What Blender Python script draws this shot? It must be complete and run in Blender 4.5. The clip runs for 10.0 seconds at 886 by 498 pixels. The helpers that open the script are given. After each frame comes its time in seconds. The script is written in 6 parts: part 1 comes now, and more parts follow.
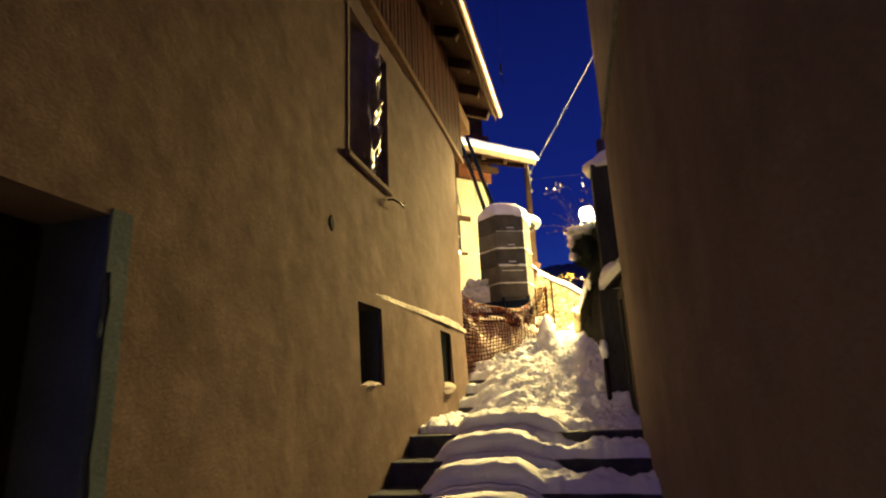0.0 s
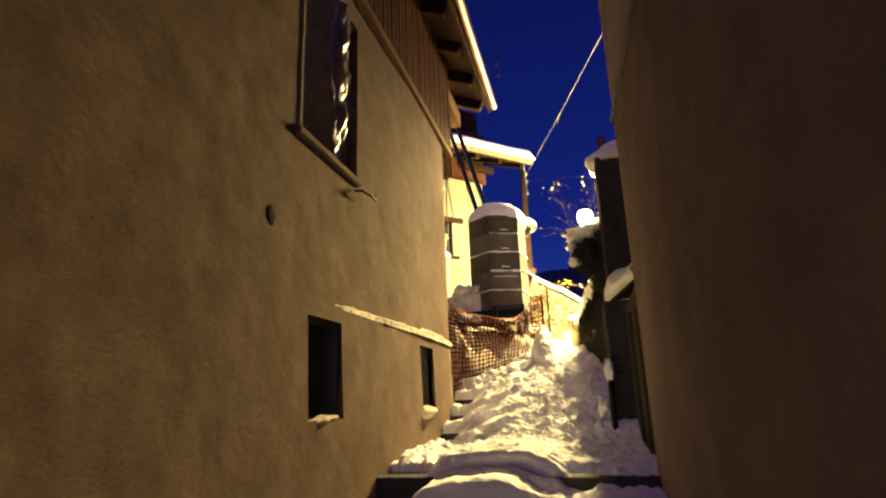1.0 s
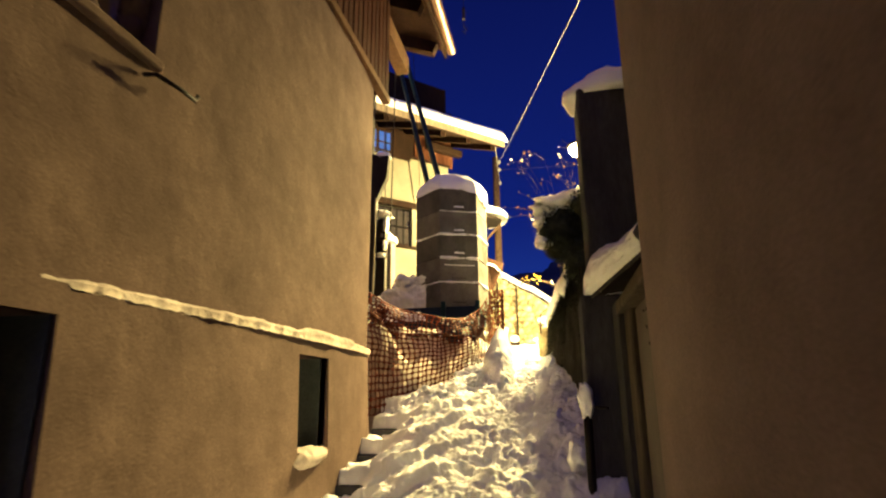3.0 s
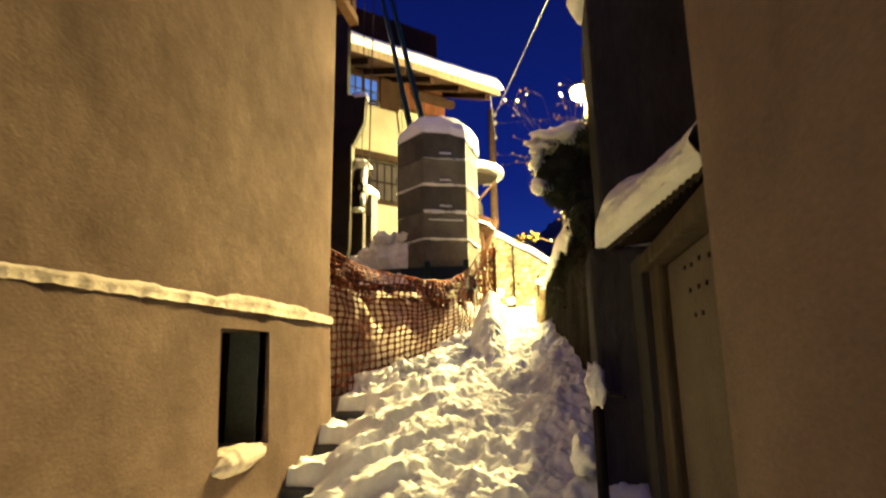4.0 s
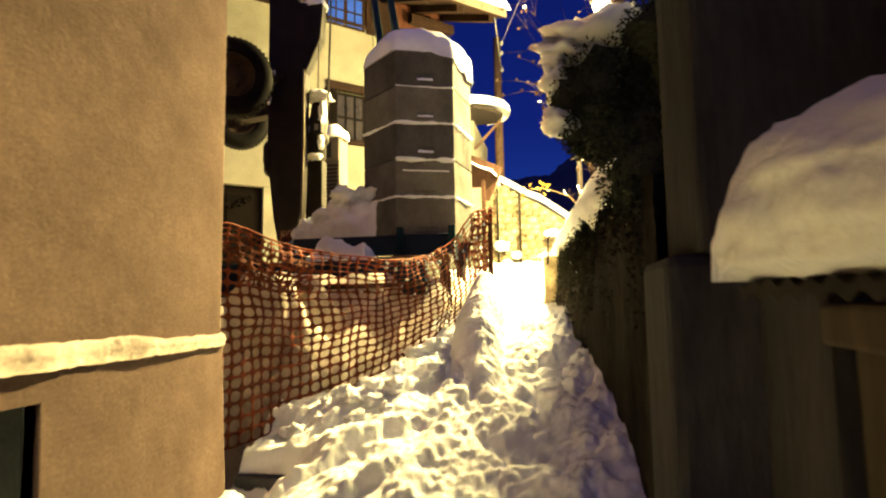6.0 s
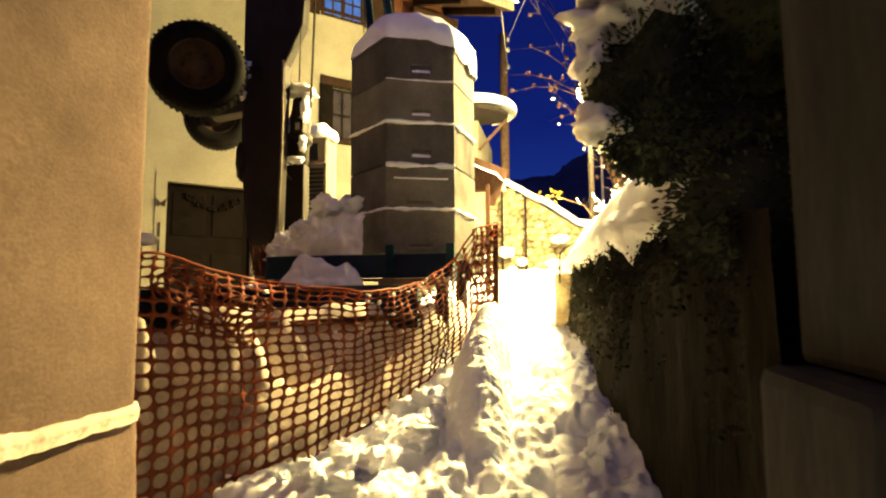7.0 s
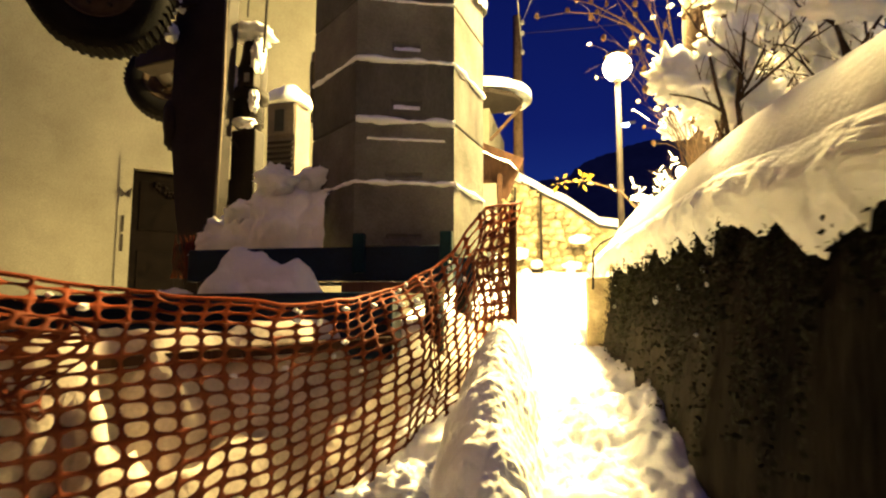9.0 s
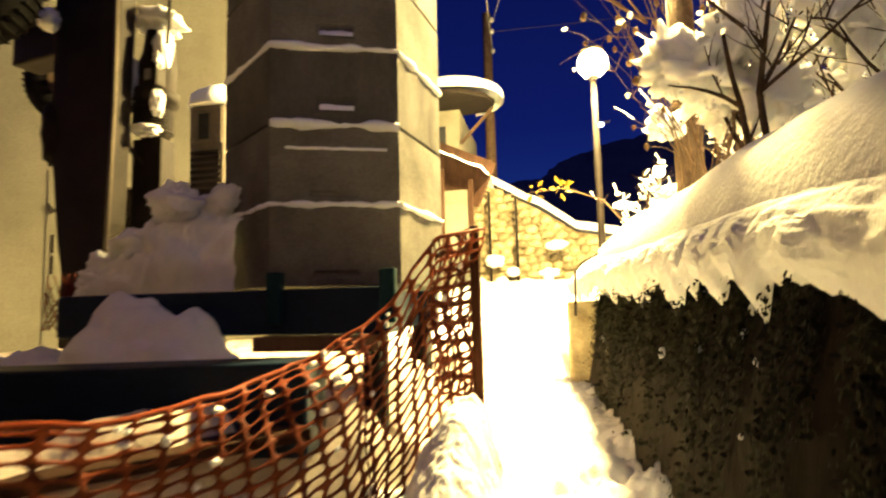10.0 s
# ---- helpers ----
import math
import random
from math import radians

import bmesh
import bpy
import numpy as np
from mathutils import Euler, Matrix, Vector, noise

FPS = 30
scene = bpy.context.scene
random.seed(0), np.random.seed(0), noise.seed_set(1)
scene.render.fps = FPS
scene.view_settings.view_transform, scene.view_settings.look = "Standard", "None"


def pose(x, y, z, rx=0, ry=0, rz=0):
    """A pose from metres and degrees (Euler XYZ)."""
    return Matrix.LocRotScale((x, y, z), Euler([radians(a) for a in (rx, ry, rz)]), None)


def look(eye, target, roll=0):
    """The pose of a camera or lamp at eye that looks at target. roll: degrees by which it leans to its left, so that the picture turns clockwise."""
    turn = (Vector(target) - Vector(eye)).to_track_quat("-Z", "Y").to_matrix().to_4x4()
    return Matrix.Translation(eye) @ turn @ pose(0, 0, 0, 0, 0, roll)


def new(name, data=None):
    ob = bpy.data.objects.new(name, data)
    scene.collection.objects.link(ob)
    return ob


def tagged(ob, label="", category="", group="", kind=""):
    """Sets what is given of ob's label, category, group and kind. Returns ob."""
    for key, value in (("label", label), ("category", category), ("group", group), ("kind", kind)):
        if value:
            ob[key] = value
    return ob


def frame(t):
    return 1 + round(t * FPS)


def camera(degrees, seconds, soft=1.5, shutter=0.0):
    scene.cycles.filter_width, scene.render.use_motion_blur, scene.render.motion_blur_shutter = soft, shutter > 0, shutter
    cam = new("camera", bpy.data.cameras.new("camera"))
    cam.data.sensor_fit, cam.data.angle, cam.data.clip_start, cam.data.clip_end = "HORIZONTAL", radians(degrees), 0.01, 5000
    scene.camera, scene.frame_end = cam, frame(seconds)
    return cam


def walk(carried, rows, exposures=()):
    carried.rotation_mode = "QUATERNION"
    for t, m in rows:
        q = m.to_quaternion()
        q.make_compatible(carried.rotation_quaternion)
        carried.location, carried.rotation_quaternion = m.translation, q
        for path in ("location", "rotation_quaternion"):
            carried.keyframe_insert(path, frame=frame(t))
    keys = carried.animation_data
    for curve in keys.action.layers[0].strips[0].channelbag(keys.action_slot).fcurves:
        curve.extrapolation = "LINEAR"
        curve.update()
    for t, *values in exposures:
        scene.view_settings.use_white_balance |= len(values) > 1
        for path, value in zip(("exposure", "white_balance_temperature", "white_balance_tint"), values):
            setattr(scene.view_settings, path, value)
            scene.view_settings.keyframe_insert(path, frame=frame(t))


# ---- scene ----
cam = camera(77.3, 10.0, 2.2, 0.5)
PATH = [
    (0, (0.681, 0.114, 1.964), (0.21, 1.989, 2.476), -2.6),
    (0.5, (0.627, 0.56, 2.064), (0.152, 2.432, 2.582), -2.5),
    (1, (0.612, 0.979, 2.169), (0.158, 2.855, 2.694), -2.0),
    (1.5, (0.663, 1.493, 2.283), (0.218, 3.371, 2.806), -1.8),
    (2, (0.657, 1.977, 2.34), (0.242, 3.863, 2.859), -1.5),
    (2.5, (0.669, 2.48, 2.386), (0.284, 4.371, 2.913), -0.9),
    (3.8, (0.648, 3.743, 2.506), (0.277, 5.655, 2.959), -0.5),
    (4, (0.648, 3.908, 2.545), (0.275, 5.834, 2.933), -0.9),
    (4.5, (0.641, 4.345, 2.651), (0.261, 6.288, 2.932), -1.4),
    (5, (0.65, 4.741, 2.749), (0.266, 6.692, 2.959), -1.6),
    (5.5, (0.636, 5.116, 2.872), (0.238, 7.067, 3.057), -1.3),
    (7, (0.51, 6.17, 3.244), (0.087, 8.117, 3.424), -0.3),
    (7.5, (0.451, 6.473, 3.27), (0.023, 8.418, 3.456), 0.0),
    (8, (0.399, 6.813, 3.269), (-0.04, 8.755, 3.455), 0.5),
    (8.5, (0.37, 7.103, 3.279), (-0.079, 9.043, 3.465), 0.4),
    (9, (0.33, 7.414, 3.297), (-0.13, 9.351, 3.488), 0.2),
    (9.5, (0.275, 7.748, 3.38), (-0.187, 9.684, 3.574), -0.2),
    (10, (0.324, 8.045, 3.501), (-0.058, 9.998, 3.7), -1.5),
]
walk(cam, [(t, look(eye, target, roll)) for t, eye, target, roll in PATH],
     [(0.0, -0.16, 6350, 22), (2.5, -0.22, 6200, 21), (5.0, -0.15, 6000, 16), (7.0, -0.34, 6250, 19), (9.0, -0.58, 6350, 22), (10.0, -0.74, 6350, 22)])

# ---- light ----
world = bpy.data.worlds.new("night_sky")
scene.world = world
world.use_nodes = True
wn = world.node_tree
wn.nodes.clear()
w_out = wn.nodes.new("ShaderNodeOutputWorld")
w_bg = wn.nodes.new("ShaderNodeBackground")
w_ramp = wn.nodes.new("ShaderNodeValToRGB")
w_sep = wn.nodes.new("ShaderNodeSeparateXYZ")
w_tc = wn.nodes.new("ShaderNodeTexCoord")
wn.links.new(w_tc.outputs["Generated"], w_sep.inputs[0])
wn.links.new(w_sep.outputs["Z"], w_ramp.inputs[0])
wn.links.new(w_ramp.outputs[0], w_bg.inputs[0])
wn.links.new(w_bg.outputs[0], w_out.inputs[0])
w_ramp.color_ramp.elements[0].position, w_ramp.color_ramp.elements[0].color = 0.0, (0.010, 0.036, 0.20, 1)
w_ramp.color_ramp.elements[1].position, w_ramp.color_ramp.elements[1].color = 0.75, (0.0015, 0.0030, 0.034, 1)
e = w_ramp.color_ramp.elements.new(0.3)
e.color = (0.0036, 0.0100, 0.100, 1)
w_bg.inputs[1].default_value = 1.8
# the last dusk behind the walker: a broad, even paling of the sky away from the lamps
w_dusk = wn.nodes.new("ShaderNodeMapRange")
w_dusk.inputs[1].default_value, w_dusk.inputs[2].default_value = 0.3, -1.0
w_dusk.interpolation_type = "SMOOTHSTEP"
w_mix = wn.nodes.new("ShaderNodeMix")
w_mix.data_type = "RGBA"
w_mix.inputs[7].default_value = (0.17, 0.145, 0.44, 1)
wn.links.new(w_sep.outputs["Y"], w_dusk.inputs[0])
wn.links.new(w_dusk.outputs[0], w_mix.inputs[0])
wn.links.new(w_ramp.outputs[0], w_mix.inputs[6])
wn.links.new(w_mix.outputs[2], w_bg.inputs[0])

LAMP_A = (1.32, 12.86, 6.98)
LAMP_B = (1.02, 15.9, 6.85)


def lamp_light(name, place, watts, colour, radius, kind="POINT", cone=160.0):
    data = bpy.data.lights.new(name, kind)
    data.energy, data.color, data.shadow_soft_size = watts, colour, radius
    if kind == "SPOT":
        data.spot_size, data.spot_blend = radians(cone), 0.55
    ob = new(name, data)
    ob.location = place
    return ob


# a shaded lantern that throws its light down, and a bare globe further on
lamp_light("near_lamp_light", (LAMP_A[0], LAMP_A[1], LAMP_A[2] - 0.1), 22000, (1.0, 0.765, 0.25), 0.22, "SPOT", 168.0)
lamp_light("far_lamp_light", LAMP_B, 9500, (1.0, 0.77, 0.25), 0.2)

# ---- materials ----
def surf(name, c1, c2, scale=3.0, rough=0.8, bump=0.3, bscale=60.0, metal=0.0, detail=6.0, bump2=0.0, b2scale=6.0, stretch=(1, 1, 1), per_piece=0.0, dist=0.01, gloss=0.03):
    m = bpy.data.materials.new(name)
    m.use_nodes = True
    t = m.node_tree
    p = t.nodes["Principled BSDF"]
    tc = t.nodes.new("ShaderNodeTexCoord")
    mp = t.nodes.new("ShaderNodeMapping")
    mp.inputs["Scale"].default_value = stretch
    t.links.new(tc.outputs["Object"], mp.inputs[0])
    n1 = t.nodes.new("ShaderNodeTexNoise")
    n1.inputs["Scale"].default_value, n1.inputs["Detail"].default_value, n1.inputs["Roughness"].default_value = scale, detail, 0.62
    t.links.new(mp.outputs[0], n1.inputs[0])
    r = t.nodes.new("ShaderNodeValToRGB")
    r.color_ramp.elements[0].position, r.color_ramp.elements[0].color = 0.3, (*c1, 1)
    r.color_ramp.elements[1].position, r.color_ramp.elements[1].color = 0.7, (*c2, 1)
    t.links.new(n1.outputs[0], r.inputs[0])
    n2 = t.nodes.new("ShaderNodeTexNoise")
    n2.inputs["Scale"].default_value, n2.inputs["Detail"].default_value = bscale, 5.0
    t.links.new(mp.outputs[0], n2.inputs[0])
    mix = t.nodes.new("ShaderNodeMix")
    mix.data_type, mix.blend_type = "RGBA", "OVERLAY"
    mix.inputs[0].default_value = 0.35
    t.links.new(r.outputs[0], mix.inputs[6])
    t.links.new(n2.outputs[0], mix.inputs[7])
    col = mix.outputs[2]
    if per_piece:
        oi = t.nodes.new("ShaderNodeObjectInfo")
        hsv = t.nodes.new("ShaderNodeHueSaturation")
        mr = t.nodes.new("ShaderNodeMapRange")
        mr.inputs[3].default_value, mr.inputs[4].default_value = 1 - per_piece, 1 + per_piece
        t.links.new(oi.outputs["Random"], mr.inputs[0])
        t.links.new(mr.outputs[0], hsv.inputs["Value"])
        t.links.new(col, hsv.inputs["Color"])
        col = hsv.outputs[0]
    t.links.new(col, p.inputs["Base Color"])
    p.inputs["Roughness"].default_value, p.inputs["Metallic"].default_value = rough, metal
    p.inputs["Specular IOR Level"].default_value = gloss
    b = t.nodes.new("ShaderNodeBump")
    b.inputs["Strength"].default_value, b.inputs["Distance"].default_value = bump, dist
    t.links.new(n2.outputs[0], b.inputs["Height"])
    if bump2:
        n3 = t.nodes.new("ShaderNodeTexNoise")
        n3.inputs["Scale"].default_value, n3.inputs["Detail"].default_value = b2scale, 4.0
        t.links.new(mp.outputs[0], n3.inputs[0])
        b2 = t.nodes.new("ShaderNodeBump")
        b2.inputs["Strength"].default_value, b2.inputs["Distance"].default_value = bump2, 0.05
        t.links.new(n3.outputs[0], b2.inputs["Height"])
        t.links.new(b2.outputs[0], b.inputs["Normal"])
    t.links.new(b.outputs[0], p.inputs["Normal"])
    return m


def glow(name, colour, strength):
    m = bpy.data.materials.new(name)
    m.use_nodes = True
    p = m.node_tree.nodes["Principled BSDF"]
    p.inputs["Base Color"].default_value = (0.9, 0.85, 0.7, 1)
    p.inputs["Emission Color"].default_value, p.inputs["Emission Strength"].default_value = (*colour, 1), strength
    return m


PLASTER = surf("lime_plaster", (0.115, 0.080, 0.066), (0.185, 0.130, 0.107), 3.2, 0.92, 0.2, 80, bump2=0.24, b2scale=4, detail=9.0)
PLASTER_DIM = surf("roughcast_plaster", (0.19, 0.145, 0.130), (0.275, 0.212, 0.19), 2.2, 0.94, 0.25, 110, bump2=0.10, b2scale=7)
# weathered streaks; the gate corner's shade is put into this dark base colour
PLASTER_DARK = surf("weathered_shaded_plaster", (0.028, 0.028, 0.031), (0.064, 0.062, 0.065), 3.0, 0.95, 0.6, 40, bump2=0.4, stretch=(1, 1, 0.3), gloss=0.04)
REVEAL = surf("blue_grey_paint", (0.06, 0.08, 0.095), (0.10, 0.125, 0.145), 3.0, 0.8, 0.2, 60, bump2=0.1)
CREAM = surf("cream_render", (0.120, 0.114, 0.090), (0.170, 0.162, 0.128), 1.1, 0.9, 0.2, 60)
SNOW = surf("snow", (0.78, 0.80, 0.84), (0.90, 0.91, 0.93), 4.0, 0.8, 0.22, 110, bump2=0.13, b2scale=34)
SNOW_CLUMP = surf("loose_snow", (0.78, 0.80, 0.84), (0.90, 0.91, 0.93), 4.0, 0.8, 0.22, 110, bump2=0.13, b2scale=34)
loose = SNOW_CLUMP.node_tree.nodes["Principled BSDF"]
loose.inputs["Subsurface Weight"].default_value, loose.inputs["Subsurface Scale"].default_value = 1.0, 0.13
loose.inputs["Subsurface Radius"].default_value = (1.0, 0.95, 0.85)
# grime, plus a darker base standing in for weaker light on this snow
SNOW_DIRTY_DIM = surf("grimy_dimmed_snow", (0.34, 0.285, 0.245), (0.66, 0.59, 0.52), 3.0, 0.85, 0.25, 60, bump2=0.2, b2scale=22)
CONCRETE = surf("cast_concrete", (0.075, 0.072, 0.066), (0.185, 0.178, 0.16), 2.6, 0.9, 0.3, 80, bump2=0.15, per_piece=0.15)
CONCRETE_DAMP = surf("damp_concrete", (0.040, 0.039, 0.037), (0.110, 0.106, 0.098), 3.4, 0.8, 0.3, 80, bump2=0.15, stretch=(1, 1, 0.45))
STEP = surf("wet_step_concrete", (0.035, 0.038, 0.045), (0.085, 0.085, 0.09), 5, 0.7, 0.5, 45)
STONE = surf("rubble_stone", (0.11, 0.085, 0.045), (0.46, 0.39, 0.24), 5, 0.9, 0.6, 30, bump2=0.9, b2scale=8, per_piece=0.4)
# stains, taken down to near black to carry the wall's shade as well
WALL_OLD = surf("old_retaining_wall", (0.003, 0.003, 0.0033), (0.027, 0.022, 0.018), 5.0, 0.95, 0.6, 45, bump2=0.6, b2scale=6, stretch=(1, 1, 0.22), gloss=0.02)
WOOD_RED = surf("stained_larch", (0.032, 0.012, 0.007), (0.068, 0.026, 0.015), 6, 0.6, 0.4, 40, stretch=(3, 3, 0.25), per_piece=0.22)
WOOD_DARK = surf("dark_timber", (0.022, 0.012, 0.008), (0.05, 0.027, 0.018), 5, 0.65, 0.4, 40, stretch=(2, 2, 0.4), per_piece=0.15)
WOOD_PALE = surf("pale_timber", (0.11, 0.062, 0.035), (0.18, 0.105, 0.058), 6, 0.65, 0.3, 40, stretch=(2, 2, 0.4))
WOOD_GREY = surf("weathered_grey_timber", (0.12, 0.10, 0.08), (0.24, 0.19, 0.14), 6, 0.85, 0.5, 40, stretch=(3, 3, 0.3))
STEEL_DARK = surf("dark_painted_steel", (0.009, 0.0072, 0.0065), (0.020, 0.0155, 0.0135), 5, 0.65, 0.2, 60, gloss=0.1)
STEEL_GREEN = surf("green_painted_steel", (0.008, 0.024, 0.030), (0.014, 0.042, 0.048), 5, 0.45, 0.15, 60, metal=0.1)
STEEL_BLUE = surf("blue_painted_steel", (0.003, 0.010, 0.024), (0.006, 0.019, 0.040), 4, 0.45, 0.2, 60, metal=0.1, gloss=0.15)
RUBBER = surf("black_rubber", (0.0035, 0.0035, 0.004), (0.008, 0.0075, 0.0075), 8, 0.8, 0.3, 60)
RIM = surf("rusty_rim", (0.030, 0.022, 0.017), (0.060, 0.042, 0.031), 9, 0.6, 0.3, 50, metal=0.3)
ORANGE = surf("orange_net_plastic", (0.12, 0.027, 0.011), (0.21, 0.050, 0.019), 9, 0.5, 0.1, 60)
BROWN_METAL = surf("brown_sheet_metal", (0.10, 0.055, 0.035), (0.16, 0.09, 0.06), 6, 0.4, 0.1, 40, metal=0.4)
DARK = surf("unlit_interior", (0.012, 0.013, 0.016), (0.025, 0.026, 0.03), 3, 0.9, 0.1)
GATE_METAL = surf("dull_sheet_metal", (0.09, 0.075, 0.065), (0.14, 0.12, 0.10), 3, 0.6, 0.15, 50, metal=0.15)
LEAF = surf("evergreen_leaf", (0.020, 0.026, 0.020), (0.050, 0.058, 0.038), 9, 0.6, 0.2, 50)
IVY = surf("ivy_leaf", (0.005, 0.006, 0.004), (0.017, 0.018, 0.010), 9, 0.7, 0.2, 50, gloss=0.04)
BARK_DARK = surf("dark_bark", (0.030, 0.020, 0.014), (0.075, 0.050, 0.034), 12, 0.85, 0.5, 60)
BARK = surf("bare_bark", (0.09, 0.06, 0.04), (0.17, 0.12, 0.08), 12, 0.85, 0.5, 60)
ROCK = surf("dark_mountain", (0.010, 0.016, 0.035), (0.02, 0.03, 0.055), 0.05, 1.0, 0.0)
GLASS_BLUE = surf("sky_lit_pane", (0.012, 0.040, 0.30), (0.022, 0.065, 0.42), 2, 0.08, 0.02, gloss=0.5)
PLASTIC = surf("brown_plastic_sheet", (0.10, 0.070, 0.058), (0.18, 0.13, 0.10), 4, 0.27, 0.2, 14, gloss=0.9)
CABLE = surf("cable_sheath", (0.10, 0.10, 0.10), (0.2, 0.2, 0.2), 9, 0.7, 0.1)
STEEL_GREY = surf("galvanised_steel", (0.20, 0.20, 0.20), (0.32, 0.31, 0.30), 6, 0.5, 0.1, 60, metal=0.4)
GLASS_DIM = surf("dim_window_pane", (0.014, 0.012, 0.011), (0.026, 0.023, 0.02), 2, 0.1, 0.02, gloss=0.5)
YELLOW_LEAF = surf("yellow_leaf", (0.45, 0.36, 0.06), (0.6, 0.5, 0.1), 9, 0.6, 0.1)
RED_LARCH = surf("dark_red_larch", (0.030, 0.012, 0.007), (0.060, 0.024, 0.014), 6, 0.6, 0.4, 40, stretch=(3, 3, 0.25), per_piece=0.22)
CHALET_WOOD = surf("weathered_dark_timber", (0.008, 0.0045, 0.003), (0.019, 0.0105, 0.007), 5, 0.75, 0.4, 40, stretch=(2, 2, 0.4), per_piece=0.2, gloss=0.05)
GATE_WOOD = surf("old_gate_timber", (0.048, 0.039, 0.030), (0.098, 0.080, 0.060), 6, 0.85, 0.5, 40, stretch=(3, 3, 0.3))
LAMP_COLD = glow("cold_lamp_glass", (0.7, 0.9, 1.0), 25)
CABLE_PALE = surf("frosted_cable", (0.22, 0.22, 0.24), (0.34, 0.34, 0.36), 9, 0.7, 0.1)
ORANGE_DIRTY = surf("dirty_net_plastic", (0.07, 0.019, 0.010), (0.14, 0.036, 0.016), 9, 0.6, 0.1, 60)
DOOR_DARK = surf("dark_stained_door", (0.0018, 0.0014, 0.0012), (0.0045, 0.0032, 0.0028), 6, 0.85, 0.3, 40, gloss=0.02)
LAMP_GLASS = glow("lamp_globe", (1.0, 0.72, 0.28), 60)

# ---- mesh helpers ----
class Geo:
    def __init__(self):
        self.v, self.f = [], []

    def add(self, vs, fs):
        o = len(self.v)
        self.v.extend(tuple(p) for p in vs)
        self.f.extend(tuple(i + o for i in q) for q in fs)
        return self

    def box(self, x0, x1, y0, y1, z0, z1):
        return self.add([(x0, y0, z0), (x1, y0, z0), (x1, y1, z0), (x0, y1, z0), (x0, y0, z1), (x1, y0, z1), (x1, y1, z1), (x0, y1, z1)],
                        [(0, 3, 2, 1), (4, 5, 6, 7), (0, 1, 5, 4), (1, 2, 6, 5), (2, 3, 7, 6), (3, 0, 4, 7)])

    def beam(self, a, b, w, h, up=(0, 0, 1)):
        a, b = Vector(a), Vector(b)
        d = (b - a).normalized()
        s = d.cross(Vector(up)).normalized() * w / 2
        u = s.cross(d).normalized() * h / 2
        q = [a - s - u, a + s - u, a + s + u, a - s + u, b - s - u, b + s - u, b + s + u, b - s + u]
        return self.add(q, [(0, 1, 2, 3), (4, 7, 6, 5), (0, 4, 5, 1), (1, 5, 6, 2), (2, 6, 7, 3), (3, 7, 4, 0)])

    def prism(self, pts, z0, z1):
        n = len(pts)
        return self.add([(x, y, z0) for x, y in pts] + [(x, y, z1) for x, y in pts],
                        [tuple(range(n - 1, -1, -1)), tuple(range(n, 2 * n))] + [(i, (i + 1) % n, n + (i + 1) % n, n + i) for i in range(n)])

    def tube(self, pts, r, n=8):
        pts = [Vector(p) for p in pts]
        rs = r if isinstance(r, (list, tuple)) else [r] * len(pts)
        vs, ref = [], Vector((0.31, 0.27, 0.91))
        for i, p in enumerate(pts):
            d = (pts[min(i + 1, len(pts) - 1)] - pts[max(i - 1, 0)]).normalized()
            s = d.cross(ref)
            s = s.normalized() if s.length > 1e-4 else d.cross(Vector((1, 0, 0))).normalized()
            u = d.cross(s)
            vs += [p + (s * math.cos(2 * math.pi * k / n) + u * math.sin(2 * math.pi * k / n)) * rs[i] for k in range(n)]
        m = len(pts)
        fs = [(i * n + k, i * n + (k + 1) % n, (i + 1) * n + (k + 1) % n, (i + 1) * n + k) for i in range(m - 1) for k in range(n)]
        return self.add(vs, fs + [tuple(range(n - 1, -1, -1)), tuple(range((m - 1) * n, m * n))])

    def sheet(self, nu, nv, fn):
        vs = [fn(i / nu, j / nv) for i in range(nu + 1) for j in range(nv + 1)]
        w = nv + 1
        return self.add(vs, [(i * w + j, (i + 1) * w + j, (i + 1) * w + j + 1, i * w + j + 1) for i in range(nu) for j in range(nv)])

    def blob(self, c, r, seed=0, amp=0.25, freq=2.0, nu=14, nv=9, flat=-1.0):
        c = Vector(c)
        rows = []
        for j in range(1, nv):
            ph = math.pi * j / nv
            for i in range(nu):
                th = 2 * math.pi * i / nu
                d = Vector((math.cos(th) * math.sin(ph), math.sin(th) * math.sin(ph), math.cos(ph)))
                k = 1 + amp * noise.fractal(d * freq + Vector((seed * 7.3, seed * 3.1, seed)), 1.0, 2.0, 3)
                q = Vector((d.x * r[0], d.y * r[1], max(d.z, flat) * r[2])) * k
                rows.append(c + q)
        pole = lambda z: 1 + amp * noise.fractal(Vector((seed * 7.3, seed * 3.1, seed + z * freq)), 1.0, 2.0, 3)
        top = c + Vector((0, 0, r[2] * pole(1)))
        bot = c + Vector((0, 0, r[2] * flat * pole(-1)))
        fs = [((j) * nu + i, (j + 1) * nu + i, (j + 1) * nu + (i + 1) % nu, j * nu + (i + 1) % nu) for j in range(nv - 2) for i in range(nu)]
        k = len(rows)
        fs += [(k, i, (i + 1) % nu) for i in range(nu)] + [(k + 1, (nv - 2) * nu + (i + 1) % nu, (nv - 2) * nu + i) for i in range(nu)]
        return self.add(rows + [top, bot], fs)


